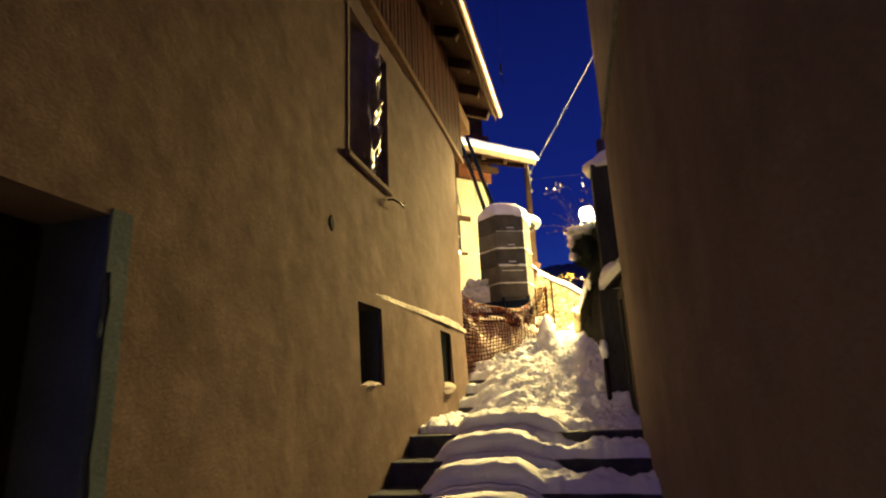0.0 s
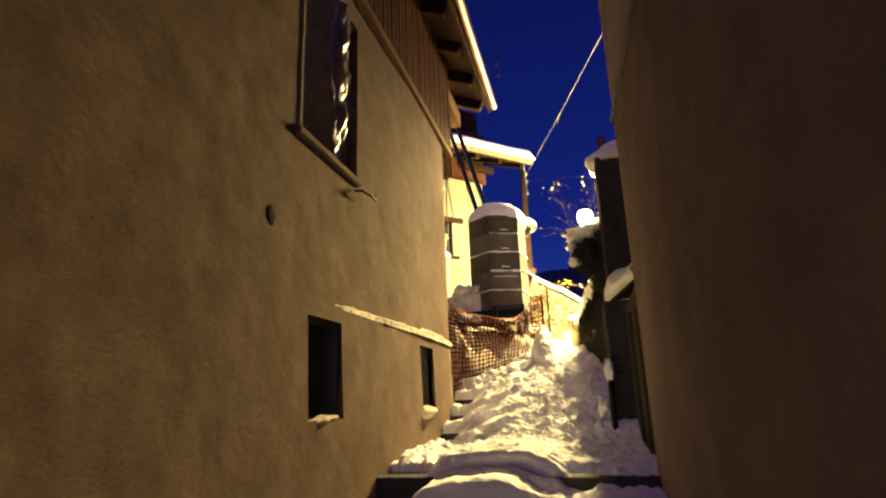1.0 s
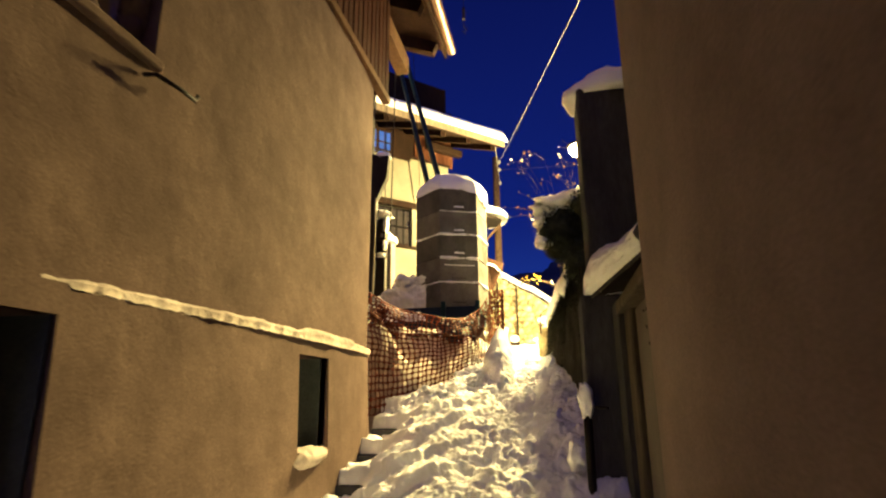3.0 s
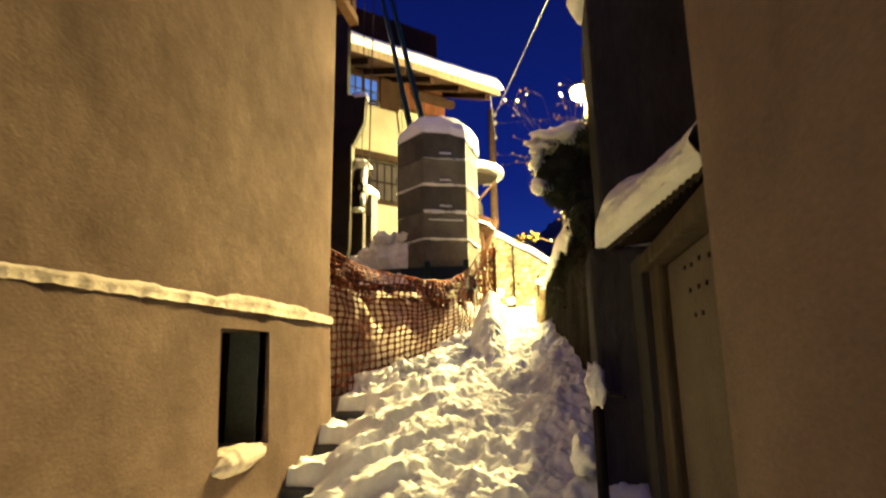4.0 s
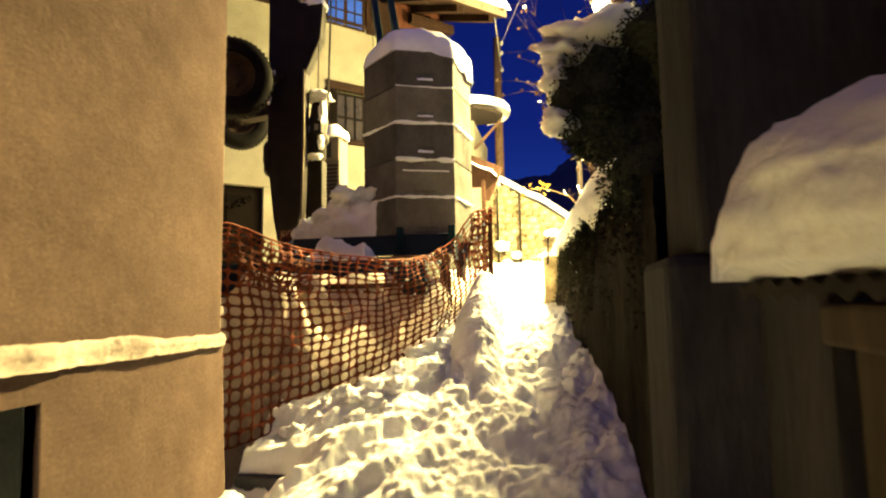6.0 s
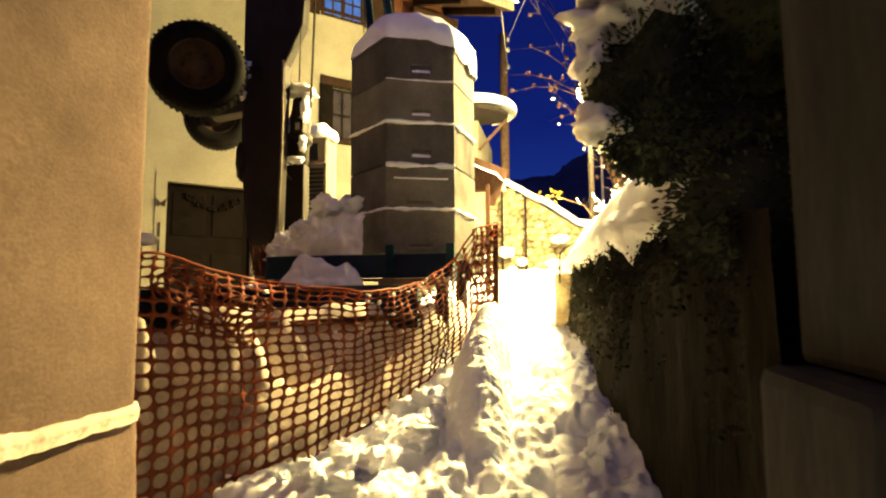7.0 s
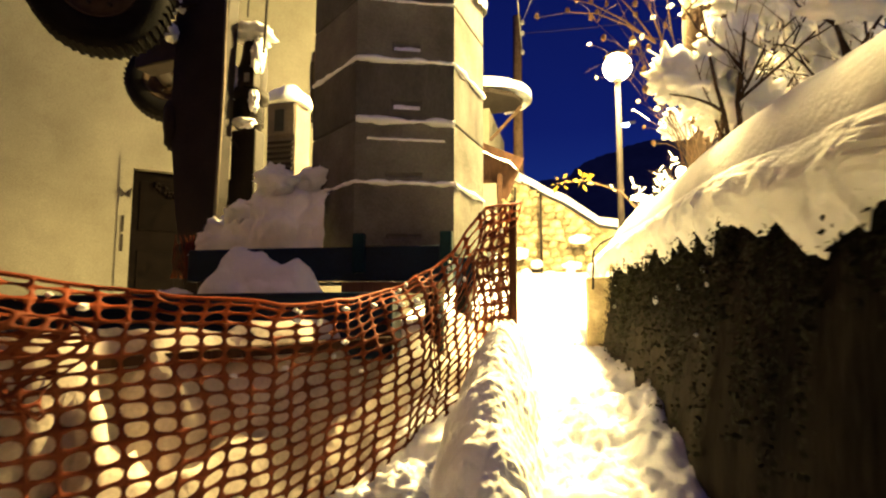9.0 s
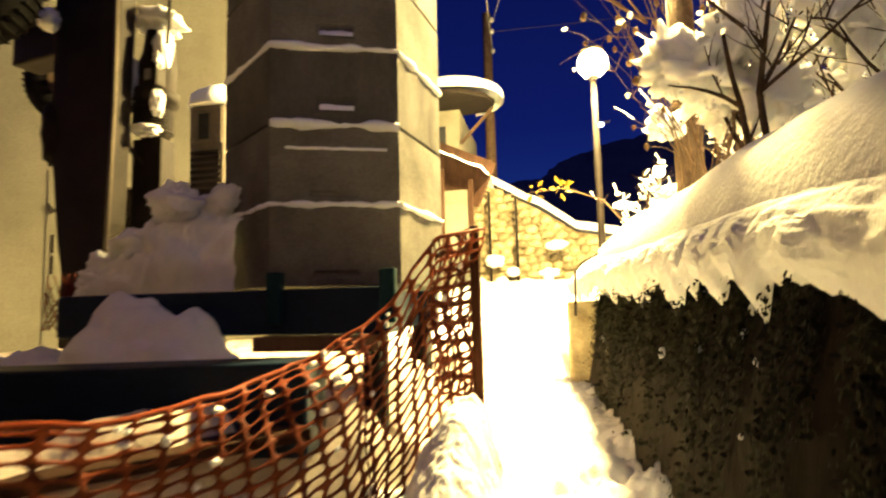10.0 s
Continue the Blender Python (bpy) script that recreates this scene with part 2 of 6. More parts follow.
def part(name, geo, material, parent=None, label="", smooth=False, bevel=0.0, at=None):
    me = bpy.data.meshes.new(name)
    me.from_pydata(geo.v, [], geo.f)
    me.materials.append(material)
    if smooth:
        me.shade_smooth()
    me.update()
    ob = new(name, me)
    if parent is not None:
        ob.parent = parent
    if label:
        ob["label"] = label
    if bevel:
        b = ob.modifiers.new("bevel", "BEVEL")
        b.width, b.segments, b.limit_method, b.angle_limit = bevel, 2, "ANGLE", radians(40)
    if at is not None:
        ob.location = at
    return ob


def thing(name, label, category, group="", kind="", at=(0, 0, 0)):
    ob = new(name)
    ob.location = at
    ob.empty_display_size = 0.1
    return tagged(ob, label, category, group, kind)


def pierced(geo, u0, u1, z0, z1, holes, place, depth, cuts=()):
    """A wall with openings: place(u, z, d) gives the point d behind the face."""
    us = sorted({u0, u1, *cuts, *[h[0] for h in holes], *[h[1] for h in holes]})
    zs = sorted({z0, z1, *[h[2] for h in holes], *[h[3] for h in holes]})
    inside = lambda u, z: any(h[0] < u < h[1] and h[2] < z < h[3] for h in holes)
    for a, b in zip(us, us[1:]):
        for c, d in zip(zs, zs[1:]):
            if not inside((a + b) / 2, (c + d) / 2):
                geo.add([place(a, c, 0), place(b, c, 0), place(b, d, 0), place(a, d, 0)], [(0, 1, 2, 3)])
                geo.add([place(a, c, depth), place(b, c, depth), place(b, d, depth), place(a, d, depth)], [(3, 2, 1, 0)])
    for a, b, c, d in [*holes, (u0, u1, z0, z1)]:
        ends = [u for u in us if a < u < b]
        ring = [(a, c), *[(u, c) for u in ends], (b, c), (b, d), *[(u, d) for u in reversed(ends)], (a, d)]
        for (p, q), (r, s) in zip(ring, ring[1:] + ring[:1]):
            geo.add([place(p, q, 0), place(r, s, 0), place(r, s, depth), place(p, q, depth)], [(0, 1, 2, 3)])
    return geo


def weld(ob):
    bm = bmesh.new()
    bm.from_mesh(ob.data)
    bmesh.ops.remove_doubles(bm, verts=bm.verts, dist=0.0005)
    bmesh.ops.recalc_face_normals(bm, faces=bm.faces)
    bm.to_mesh(ob.data)
    bm.free()
    return ob


def fr(x, y, z, s, o=4):
    return noise.fractal(Vector((x, y, z)) * s, 0.9, 2.1, o)


def bezel(x, a, b):
    k = min(1.0, max(0.0, (x - a) / (b - a)))
    return k * k * (3 - 2 * k)

# ---- ground, steps and trodden snow ----
STEPS = [(2.80, 0.78), (3.28, 0.95), (3.76, 1.11), (4.24, 1.28), (4.72, 1.45), (5.21, 1.62), (7.12, 1.81), (7.60, 1.98), (8.05, 2.16), (8.45, 2.31), (8.82, 2.45), (9.2, 2.58)]
BARE_Y = [-6, 0, 2.79]
BARE_Z = [0.1, 0.45, 0.61]
for sy, sz in STEPS:
    BARE_Y += [sy, sy + 0.01]
    BARE_Z += [BARE_Z[-1], sz]
BARE_Y += [10.2, 12, 14, 20, 26, 40]
BARE_Z += [2.66, 2.78, 2.95, 3.7, 4.2, 5.3]


def bare(y):
    return float(np.interp(y, BARE_Y, BARE_Z))


def wall_x(y):
    """The retaining wall runs a little askew to the steps."""
    return 0.845 - 0.055 * (y - 8.5)


def net_x(y):
    return -1.05 + (y - 8.25) * 1.08 / 1.9


ground = part("ground", Geo().sheet(40, 60, lambda u, v: ((u - 0.5) * 240, -40 + v * 240, -1.2 + (0 if v < 0.1 else min(4.0, (v - 0.1) * 8)) - (2.0 if v < 0.25 else 0))), SNOW, smooth=True)
tagged(ground, "snow-covered hillside ground", "ground", kind="structure")

stairs = tagged(new("stairs"), "outdoor flight of dark wet concrete steps under snow", "stairs", kind="structure")
for i, (sy, sz) in enumerate(STEPS):
    ny = STEPS[i + 1][0] + 0.05 if i + 1 < len(STEPS) else 10.4
    x0 = -1.02 if sy < 8 else max(-1.02, net_x(sy) - 0.25)
    part("step", Geo().box(x0, 1.2, sy, ny, sz - 0.9, sz), STEP, stairs, bevel=0.012)
part("landing", Geo().box(-1.02, 1.2, -6, 2.85, -0.6, 0.58), STEP, stairs)


RAMP_Y = [6.0, 6.7, 7.1, 8.0, 8.6, 9.2, 10, 12, 14.4, 20, 26, 40]
RAMP_Z = [1.74, 1.80, 1.92, 2.27, 2.48, 2.70, 2.82, 2.93, 3.10, 3.95, 4.5, 5.6]


def clods(x, y, s, w):
    """Rounded lumps of thrown and trodden snow."""
    d = noise.voronoi(Vector((x * s, y * s, w)))[0]
    k = max(0.0, min(1.0, (d[1] - d[0]) * 1.5))
    return k * (2 - k) - 0.55


def crumbs(q, s, w):
    """Rounded lumps in three dimensions."""
    d = noise.voronoi(Vector(q) * s + Vector((w, w * 2, 0)))[0]
    return max(0.0, 1 - d[0] * 1.15) ** 0.8


def snow_top(x, y):
    """The height of the snow on the steps and the path."""
    z0 = sum(bare(y + k) for k in (-0.05, -0.017, 0.017, 0.05)) / 4
    up = bezel(y, 6.3, 7.1)
    i = max([0] + [k for k, s in enumerate(STEPS) if s[0] <= y])
    run = (STEPS[i + 1][0] if i + 1 < len(STEPS) else 12) - STEPS[i][0]
    u = min(1.0, max(0.0, (y - STEPS[i][0]) / run)) if y > STEPS[0][0] else 0.5
    cushion = 0.15 * min(1.0, u / 0.2) ** 0.5 + 0.05 * math.sin(math.pi * u)
    if run > 1:
        cushion = 0.15 * min(1.0, u / 0.05) ** 0.5 + 0.04 * math.sin(math.pi * min(1, u * 2)) - 0.06 * bezel(u, 0.5, 0.9)
    trod_low = bezel(x + 0.12 * fr(0, y, 2, 1.3), 0.12, 0.40)
    pillow = max(0.25, 1 - 0.75 * ((x + 0.08) / 0.62) ** 2)
    cushion = cushion * (0.35 + 0.75 * pillow)
    low_right = bare(y) + 0.085 * bezel(u, 0.04, 0.22) - 0.05 * (1 - bezel(u, 0.0, 0.05)) + 0.05 * fr(x, y, 0.3, 3.0) + 0.055 * crumbs((x + 0.05 * fr(x, y, 1, 6), y + 0.05 * fr(x, y, 4, 6), 0.2), 5.5, 1) + 0.028 * crumbs((x, y, 0.4), 14, 3) - 0.03
    low = z0 + cushion * (1 - 0.5 * trod_low) + 0.014 * fr(x, y, 5, 7) * (1 - trod_low) + trod_low * (0.055 * fr(x, y, 0.3, 4.5) + 0.04 * crumbs((x, y, 0.1), 7, 1) + 0.02 * crumbs((x, y, 0.1), 16, 1) - 0.02)
    low = low + (low_right - low) * bezel(x + 0.10 * fr(1, y, 2, 2), 0.28, 0.48) * (1 - bezel(y, 5.3, 5.9))
    ramp = float(np.interp(y, RAMP_Y, RAMP_Z))
    # long thrown ridges that climb away from the house corner
    saw = ((y - 1.05 * (x + 0.7)) / 0.43 + 0.25 * fr(x, y, 7, 1.1)) % 1.0
    ridge = 0.085 * (bezel(saw, 0.0, 0.22) - saw * 0.9 - 0.1) * bezel(-x, -0.20, 0.30) * (1 - bezel(y, 9.2, 9.8))
    high = ramp + 0.35 * (z0 + 0.13 - ramp) * (1 - bezel(y, 8.6, 9.2)) * bezel(-x, 0.1, 0.6) + ridge
    rough = (1 - 0.45 * bezel(y, 9.6, 11)) * (1 - 0.45 * bezel(-x, -0.10, 0.30))
    high += rough * (0.07 * fr(x, y, 0.3, 2.2, 3) + 0.036 * clods(x + 0.07 * fr(x, y, 3, 4), y + 0.07 * fr(x, y, 9, 4), 2.9, 1) + 0.022 * clods(x + 0.04 * fr(x, y, 1, 7), y + 0.04 * fr(x, y, 8, 7), 7.0, 4) * max(0, 0.6 + 1.5 * fr(x, y, 6, 1.3)) + 0.010 * fr(x, y, 5, 11, 3) + 0.011 * clods(x, y, 17, 7))
    z = low + (high - low) * up
    # bare tread ends along the house wall
    if y < 8.5:
        edge = (-0.62 if y < 6.9 else -0.72) + 0.10 * fr(0.2, y, 4, 2.5)
        k = bezel(x, edge - 0.14, edge + 0.14)
        k = k + (1 - k) * bezel(y + 0.06 * fr(x, y, 2, 6), 8.30, 8.46)
        tread = bare(y) - 0.05
        if y > 6.9:
            tread += (0.12 + 0.05 * crumbs((x, y, 0.3), 8, 6)) * bezel(u + 0.08 * fr(x, y, 1, 7), 0.08, 0.24)
        z = tread + (z - tread) * k
        if 5.5 < y < 7.0:
            z = max(z, bare(y) + 0.02 + 0.06 * crumbs((x, y, 0.2), 7, 2) + 0.03 * crumbs((x, y, 0.2), 15, 3) + 0.06 * bezel(-x, 0.72, 0.95) * bezel(y, 5.5, 5.9))
    if y > 8.2:
        # bank against the net, and the heap at the end post
        d = (x - net_x(y)) * 0.87
        foot = float(np.interp(y, [8.2, 8.5, 8.95, 9.33, 9.5, 9.8, 10.1], [2.34, 2.41, 2.45, 2.60, 2.72, 2.86, 2.84])) + 0.03 * fr(x, y, 2, 5)
        k = bezel(d, 0.02, 0.34) + (1 - bezel(d, 0.02, 0.34)) * bezel(y, 9.75, 11.1)
        z = foot + (z - foot) * (k + (1 - k) * (1 - bezel(y, 8.32, 8.52)))
    if y > 6.2:
        q = (x + 0.05 * fr(x, y, 1, 5), y + 0.05 * fr(x, y, 6, 5), 0.3)
        z += bezel(y, 6.2, 6.9) * (0.8 + 0.2 * bezel(x, -0.4, 0.1) + 0.5 * bezel(y, 8.1, 8.6)) * (0.024 * crumbs(q, 5, 2) + 0.018 * crumbs(q, 13, 5) + 0.014 * crumbs(q, 26, 8))
    # crisp broken crust
    z += bezel(y, 4.6, 5.6) * (0.7 + 0.3 * bezel(x, -0.5, 0.0)) * (0.026 * abs(fr(x, y, 3, 9, 3)) + 0.010 * abs(fr(x, y, 5, 24, 2)) - 0.012)
    # bank along the retaining wall
    z += 0.06 * bezel(x, 0.46, 0.70) * bezel(y, 6.6, 7.6) * (1 - bezel(y, 10.0, 11.2)) * (1 + 0.8 * fr(x, y, 1, 3) + 0.1 * clods(x, y, 7, 3))
    return z


def path_y(v):
    return -3 + 6.9 * v / 0.04 if v < 0.04 else 3.9 + 8.1 * (v - 0.04) / 0.96


path_snow = part("snow_on_path", Geo().sheet(190, 760, lambda u, v: (-1.02 + u * 2.1, path_y(v), snow_top(-1.02 + u * 2.1, path_y(v)))), SNOW, smooth=True)
tagged(path_snow, "deep trodden snow with footprints lying on the steps", "snow", kind="stuff")

def lumpy(q, n, k):
    """Pushes a point out along n into crumbling lumps."""
    w = Vector(q) + 0.05 * Vector((fr(q[0], q[1], q[2], 5), fr(q[0], q[1], q[2] + 9, 5), fr(q[0] + 5, q[1], q[2], 5)))
    h = 0.050 * crumbs(w, 5.0, 3) + 0.022 * crumbs(w, 11, 7) + 0.022 * crumbs(w, 26, 1) + 0.013 * crumbs(w, 52, 4) + 0.02 * fr(q[0], q[1], q[2], 4)
    return Vector(q) + Vector(n) * h * k * 0.85


# the steep ridge thrown up beside the net's end post
RIDGE_Y, RIDGE_Z = [8.35, 8.6, 8.8, 9.0, 9.2, 9.4, 9.6, 9.8, 9.95, 10.08], [2.40, 2.56, 2.74, 2.94, 3.08, 3.18, 3.25, 3.25, 3.10, 2.70]
def ridge_at(u, v):
    y = 8.62 + 1.46 * u
    a = math.pi * v
    xc = float(np.interp(y, [8.35, 9.0, 9.6, 10.1], [0.16, 0.12, 0.08, 0.06])) + 0.03 * fr(0, y, 2, 2)
    w = float(np.interp(y, [8.62, 8.85, 9.3, 9.8, 10.08], [0.07, 0.135, 0.13, 0.115, 0.05]))
    zb = float(np.interp(y, RAMP_Y, RAMP_Z)) - 0.08
    h = max(0.05, float(np.interp(y, RIDGE_Y, RIDGE_Z)) - zb - 0.06)
    c, si = math.cos(a), math.sin(a)
    q = Vector((xc - 0.03 - w * c * (1.5 if c > 0 else 1.1), y, zb + h * (0.55 * si + 0.45 * si ** 3)))
    return lumpy(q, (-c * 0.9, -0.35, si), 0.55 * bezel(v, 0, 0.1) * (1 - bezel(v, 0.9, 1.0)))
ridge_ob = part("snow_ridge", Geo().sheet(240, 150, ridge_at), SNOW, smooth=True)
tagged(ridge_ob, "steep crumbling ridge of shovelled snow beside the path", "snow", kind="stuff")

# clods rolled down between the ridge and the net
rnd = random.Random(52)
g = Geo()
for k in range(46):
    y = rnd.uniform(8.3, 9.35)
    x = net_x(y) + rnd.uniform(0.14, 0.62)
    r = rnd.uniform(0.022, 0.062)
    g.blob((x, y, snow_top(x, y) + r * 0.15), (r * rnd.uniform(0.9, 1.4), r, r * rnd.uniform(0.65, 0.95)), k + 300, 0.6, 2.2, 18, 12)
clods_low = part("snow_clods", g, SNOW, smooth=True)
tagged(clods_low, "frozen clods of snow rolled against the net", "snow", kind="stuff")

# lumps fallen at the foot of the retaining wall and below the net
def foot_at(u, v):
    y = 7.55 + 2.4 * u
    a = math.pi * v
    w = 0.15 + 0.04 * fr(0, y, 2, 2)
    h = (0.03 + 0.07 * fr(3, y, 2, 2.2) + 0.07 * math.exp(-((y - 8.35) / 0.22) ** 2)) * bezel(u, 0, 0.08) * (1 - bezel(u, 0.6, 1.0))
    c, si = math.cos(a), math.sin(a)
    q = Vector((wall_x(y) - 0.22 - w * c, y, float(np.interp(y, RAMP_Y, RAMP_Z)) - 0.03 + h * si ** 0.7))
    return lumpy(q, (-c * 0.8, -0.2, si), 0.35 * bezel(v, 0, 0.15) * (1 - bezel(v, 0.85, 1.0)))
foot_ob = part("snow_at_wall_foot", Geo().sheet(220, 60, foot_at), SNOW, smooth=True)
tagged(foot_ob, "broken lumps of snow along the wall foot", "snow", kind="stuff")

far_snow = part("snow_on_far_path", Geo().sheet(40, 60, lambda u, v: (-1.9 + 6 * u, 11.95 + 18 * v, float(np.interp(11.95 + 18 * v, RAMP_Y, RAMP_Z)) + 0.05 * fr(6 * u, 18 * v, 0, 1.2))), SNOW, smooth=True)
tagged(far_snow, "bright lamp-lit snow on the path climbing away", "snow", kind="stuff")

# ---- house with the ochre wall ----
XW = -1.01
DOOR = (0.85, 1.76, 0.4, 2.69)
WIN_UP = (3.93, 4.90, 3.91, 5.33)
WIN_1 = (4.13, 4.62, 2.07, 2.715)
WIN_2 = (6.455, 6.95, 2.09, 2.715)
CORNER = 7.96
house = thing("house", "old mountain house with ochre plaster walls and timber upper storey", "house")
BEND, BEND_R = 7.93, 0.06
def wall_face(y):
    """The plastered face bows out a little before it rounds the corner."""
    return XW - 0.03 + 0.035 * bezel(y, 4.6, 6.6) - 0.030 * max(0.0, (min(y, BEND) - 7.25) / (BEND - 7.25)) ** 2
def round_place(u, z, d, out=0.0):
    """A point of the wall u metres along it, rounding the corner past BEND."""
    if u <= BEND:
        return (wall_face(u) + out - d, u, z)
    a = radians(5) + (u - BEND) / BEND_R
    r = BEND_R + out - min(d, 0.05)
    return (wall_face(BEND) - BEND_R * math.cos(radians(5)) + r * math.cos(a), BEND - BEND_R * math.sin(radians(5)) + r * math.sin(a), z)
def lower_face(y, z=2.83):
    """The thicker foot of the wall, leaning out towards the ground."""
    out = -0.006 + 0.016 * bezel(y, 3.6, 5.0) + 0.03 * min(1.0, max(0.0, (2.83 - z) / 0.8)) * bezel(y, 3.4, 4.2)
    if y <= BEND:
        return wall_face(y) + out
    return wall_face(BEND) + out - 0.9 * (y - BEND)
def plinth_place(u, z, d):
    return round_place(u, z, d * 0.4, lower_face(min(u, BEND), z) - wall_face(min(u, BEND)))
CUTS = [4.4 + 0.2 * k for k in range(12)] + [6.8 + 0.05 * k for k in range(23)] + [BEND + 0.009 * k for k in range(8)]
wall = weld(part("wall", pierced(Geo(), -5, BEND + 0.075, -1, 5.64, [DOOR, WIN_UP, WIN_1, WIN_2], round_place, 0.5, CUTS), PLASTER, house, "ochre lime plaster wall", smooth=True))
wall.data.set_sharp_from_angle(angle=radians(35))
plinth = weld(part("plinth", pierced(Geo(), 3.0, BEND + 0.075, 0.5, 2.83, [WIN_1, WIN_2], plinth_place, 0.2, CUTS), PLASTER, house, "thicker plastered foot of the wall", smooth=True))
plinth.data.set_sharp_from_angle(angle=radians(35))
part("end_wall", Geo().box(-6.5, XW - 0.30, CORNER - 0.25, CORNER + 0.12, -1, 5.64).box(-6.5, -6.1, -5, CORNER - 0.45, -1, 5.64), PLASTER, house)
for hole, dep in ((WIN_1, 0.30), (WIN_2, 0.26)):
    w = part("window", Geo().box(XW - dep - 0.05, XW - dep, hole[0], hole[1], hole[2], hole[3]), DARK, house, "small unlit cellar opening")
    part("reveal", Geo().box(XW - dep, XW - 0.04, hole[1] - 0.008, hole[1] - 0.001, hole[2], hole[3]), REVEAL, w, "blue-grey painted reveal")
    for a0, a1 in ((hole[0], hole[0] + 0.035), (hole[1] - 0.035, hole[1])):
        part("frame", Geo().box(XW - dep, XW - dep + 0.03, a0, a1, hole[2], hole[3]), DOOR_DARK, w)
jamb = part("door_jamb", Geo().box(XW - 0.36, XW - 0.028, DOOR[1] - 0.012, DOOR[1] - 0.002, DOOR[2], DOOR[3]).box(XW - 0.032, XW - 0.026, DOOR[1] - 0.002, DOOR[1] + 0.10, DOOR[2], DOOR[3] + 0.03), REVEAL, house, "blue-grey painted door reveal")
part("crack", Geo().tube([(XW - 0.024 - 0.004 * (k % 2), DOOR[1] + 0.02 + 0.006 * math.sin(k * 2.1), DOOR[2] + 0.2 + 0.11 * k) for k in range(18)], [0.004 + 0.002 * (k % 3) for k in range(18)], 5), DARK, jamb, "dark crack in the paint")
door = part("door", Geo().box(XW - 0.42, XW - 0.36, DOOR[0], DOOR[1], DOOR[2], DOOR[3]), WOOD_DARK, house, "dark recessed cellar door")
for k in range(5):
    part("plank", Geo().box(XW - 0.358, XW - 0.345, DOOR[0] + 0.01 + k * 0.18, DOOR[0] + 0.18 + k * 0.18, DOOR[2], DOOR[3] - 0.02), WOOD_DARK, door)
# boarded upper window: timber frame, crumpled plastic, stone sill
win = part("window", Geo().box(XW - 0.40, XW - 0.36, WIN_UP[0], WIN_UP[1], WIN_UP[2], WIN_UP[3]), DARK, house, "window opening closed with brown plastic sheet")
def film(u, v):
    y, z = WIN_UP[0] + 0.01 + u * (WIN_UP[1] - WIN_UP[0] - 0.02), WIN_UP[2] + 0.01 + v * (WIN_UP[3] - WIN_UP[2] - 0.02)
    k = bezel(u, 0.42, 0.70)
    fold = u + 0.18 * (v - 0.5) + 0.10 * fr(y, z, 7, 1.3)
    crease = 0.012 * fr(y, z * 0.6, 1, 1.6) + k * (0.045 * abs(math.sin(fold * 15)) + 0.055 * abs(fr(y * 1.6, z * 0.8, 1, 2.2)) + 0.014 * abs(fr(y, z, 5, 7.0)))
    belly = bezel(u, 0.05, 0.60) * (1 - 0.95 * bezel(u, 0.58, 1.0)) * (0.62 + 0.45 * v)
    crease += bezel(u, 0.5, 0.72) * 0.026 * math.sin(z * 15 + 5 * fr(y, z, 3, 1.6) + u * 9)
    return (XW - 0.17 + 0.13 * belly + crease, y, z)
part("plastic_sheet", Geo().sheet(90, 130, film), PLASTIC, win, "crumpled shiny brown plastic sheet", smooth=True)
part("jamb", Geo().box(XW - 0.12, XW - 0.02, WIN_UP[0] - 0.0, WIN_UP[0] + 0.03, WIN_UP[2], WIN_UP[3]), WOOD_GREY, win)
part("sill", Geo().box(XW - 0.3, XW + 0.006, WIN_UP[0] - 0.03, WIN_UP[1] + 0.03, WIN_UP[2] - 0.05, WIN_UP[2] + 0.003), PLASTER, house, "plastered window sill", bevel=0.012)
part("stay", Geo().tube([(XW - 0.02, 4.84, 3.80), (XW + 0.035, 4.85, 3.80), (XW + 0.05, 5.0, 3.81), (XW + 0.05, 5.10, 3.81), (XW + 0.05, 5.12, 3.845)], 0.011, 8), STEEL_DARK, house, "bent iron shutter stay", smooth=True)
part("vent", Geo().blob((wall_face(3.66), 3.66, 3.22), (0.007, 0.05, 0.058), 2, 0.15, 1.5, 18, 12), DOOR_DARK, house, "round dark vent hole", smooth=True)
# timber storey
z_cl = 5.63
part("sill_board", Geo().box(XW - 0.04, XW + 0.045, -3, 8.30, z_cl - 0.05, z_cl + 0.03), WOOD_PALE, house, "pale timber drip board", bevel=0.006)
part("backing", Geo().box(XW - 0.5, XW - 0.03, -3, 8.22, z_cl + 0.03, 7.25), WOOD_DARK, house)
board = Geo().box(-0.012, 0.030, 0, 0.098, 0, 1.62)
first = part("cladding_board", board, WOOD_RED, house, "vertical red-brown larch board", at=(XW + 0.005, 2.0, z_cl + 0.03))
n_b = 50
for k in range(1, n_b):
    b = first.copy()
    scene.collection.objects.link(b)
    b.location = (XW + 0.005 + 0.003 * (k % 2), 2.0 + k * 0.1255, z_cl + 0.03)

# eaves: rafters, boarding, gutter, snow edge
EX, EZ, EY = -0.53, 6.93, 9.40
slope = 0.40
def roof_z(x):
    return EZ + (EX - x) * slope
part("roof", Geo().add([(EX, -5, roof_z(EX)), (EX, EY, roof_z(EX)), (-6.5, EY, roof_z(-6.5)), (-6.5, -5, roof_z(-6.5)),
                        (EX, -5, roof_z(EX) + 0.10), (EX, EY, roof_z(EX) + 0.10), (-6.5, EY, roof_z(-6.5) + 0.1), (-6.5, -5, roof_z(-6.5) + 0.1)],
                       [(0, 1, 2, 3), (7, 6, 5, 4), (0, 4, 5, 1), (1, 5, 6, 2), (2, 6, 7, 3), (3, 7, 4, 0)]), WOOD_DARK, house, "dark boarded roof with deep eaves")
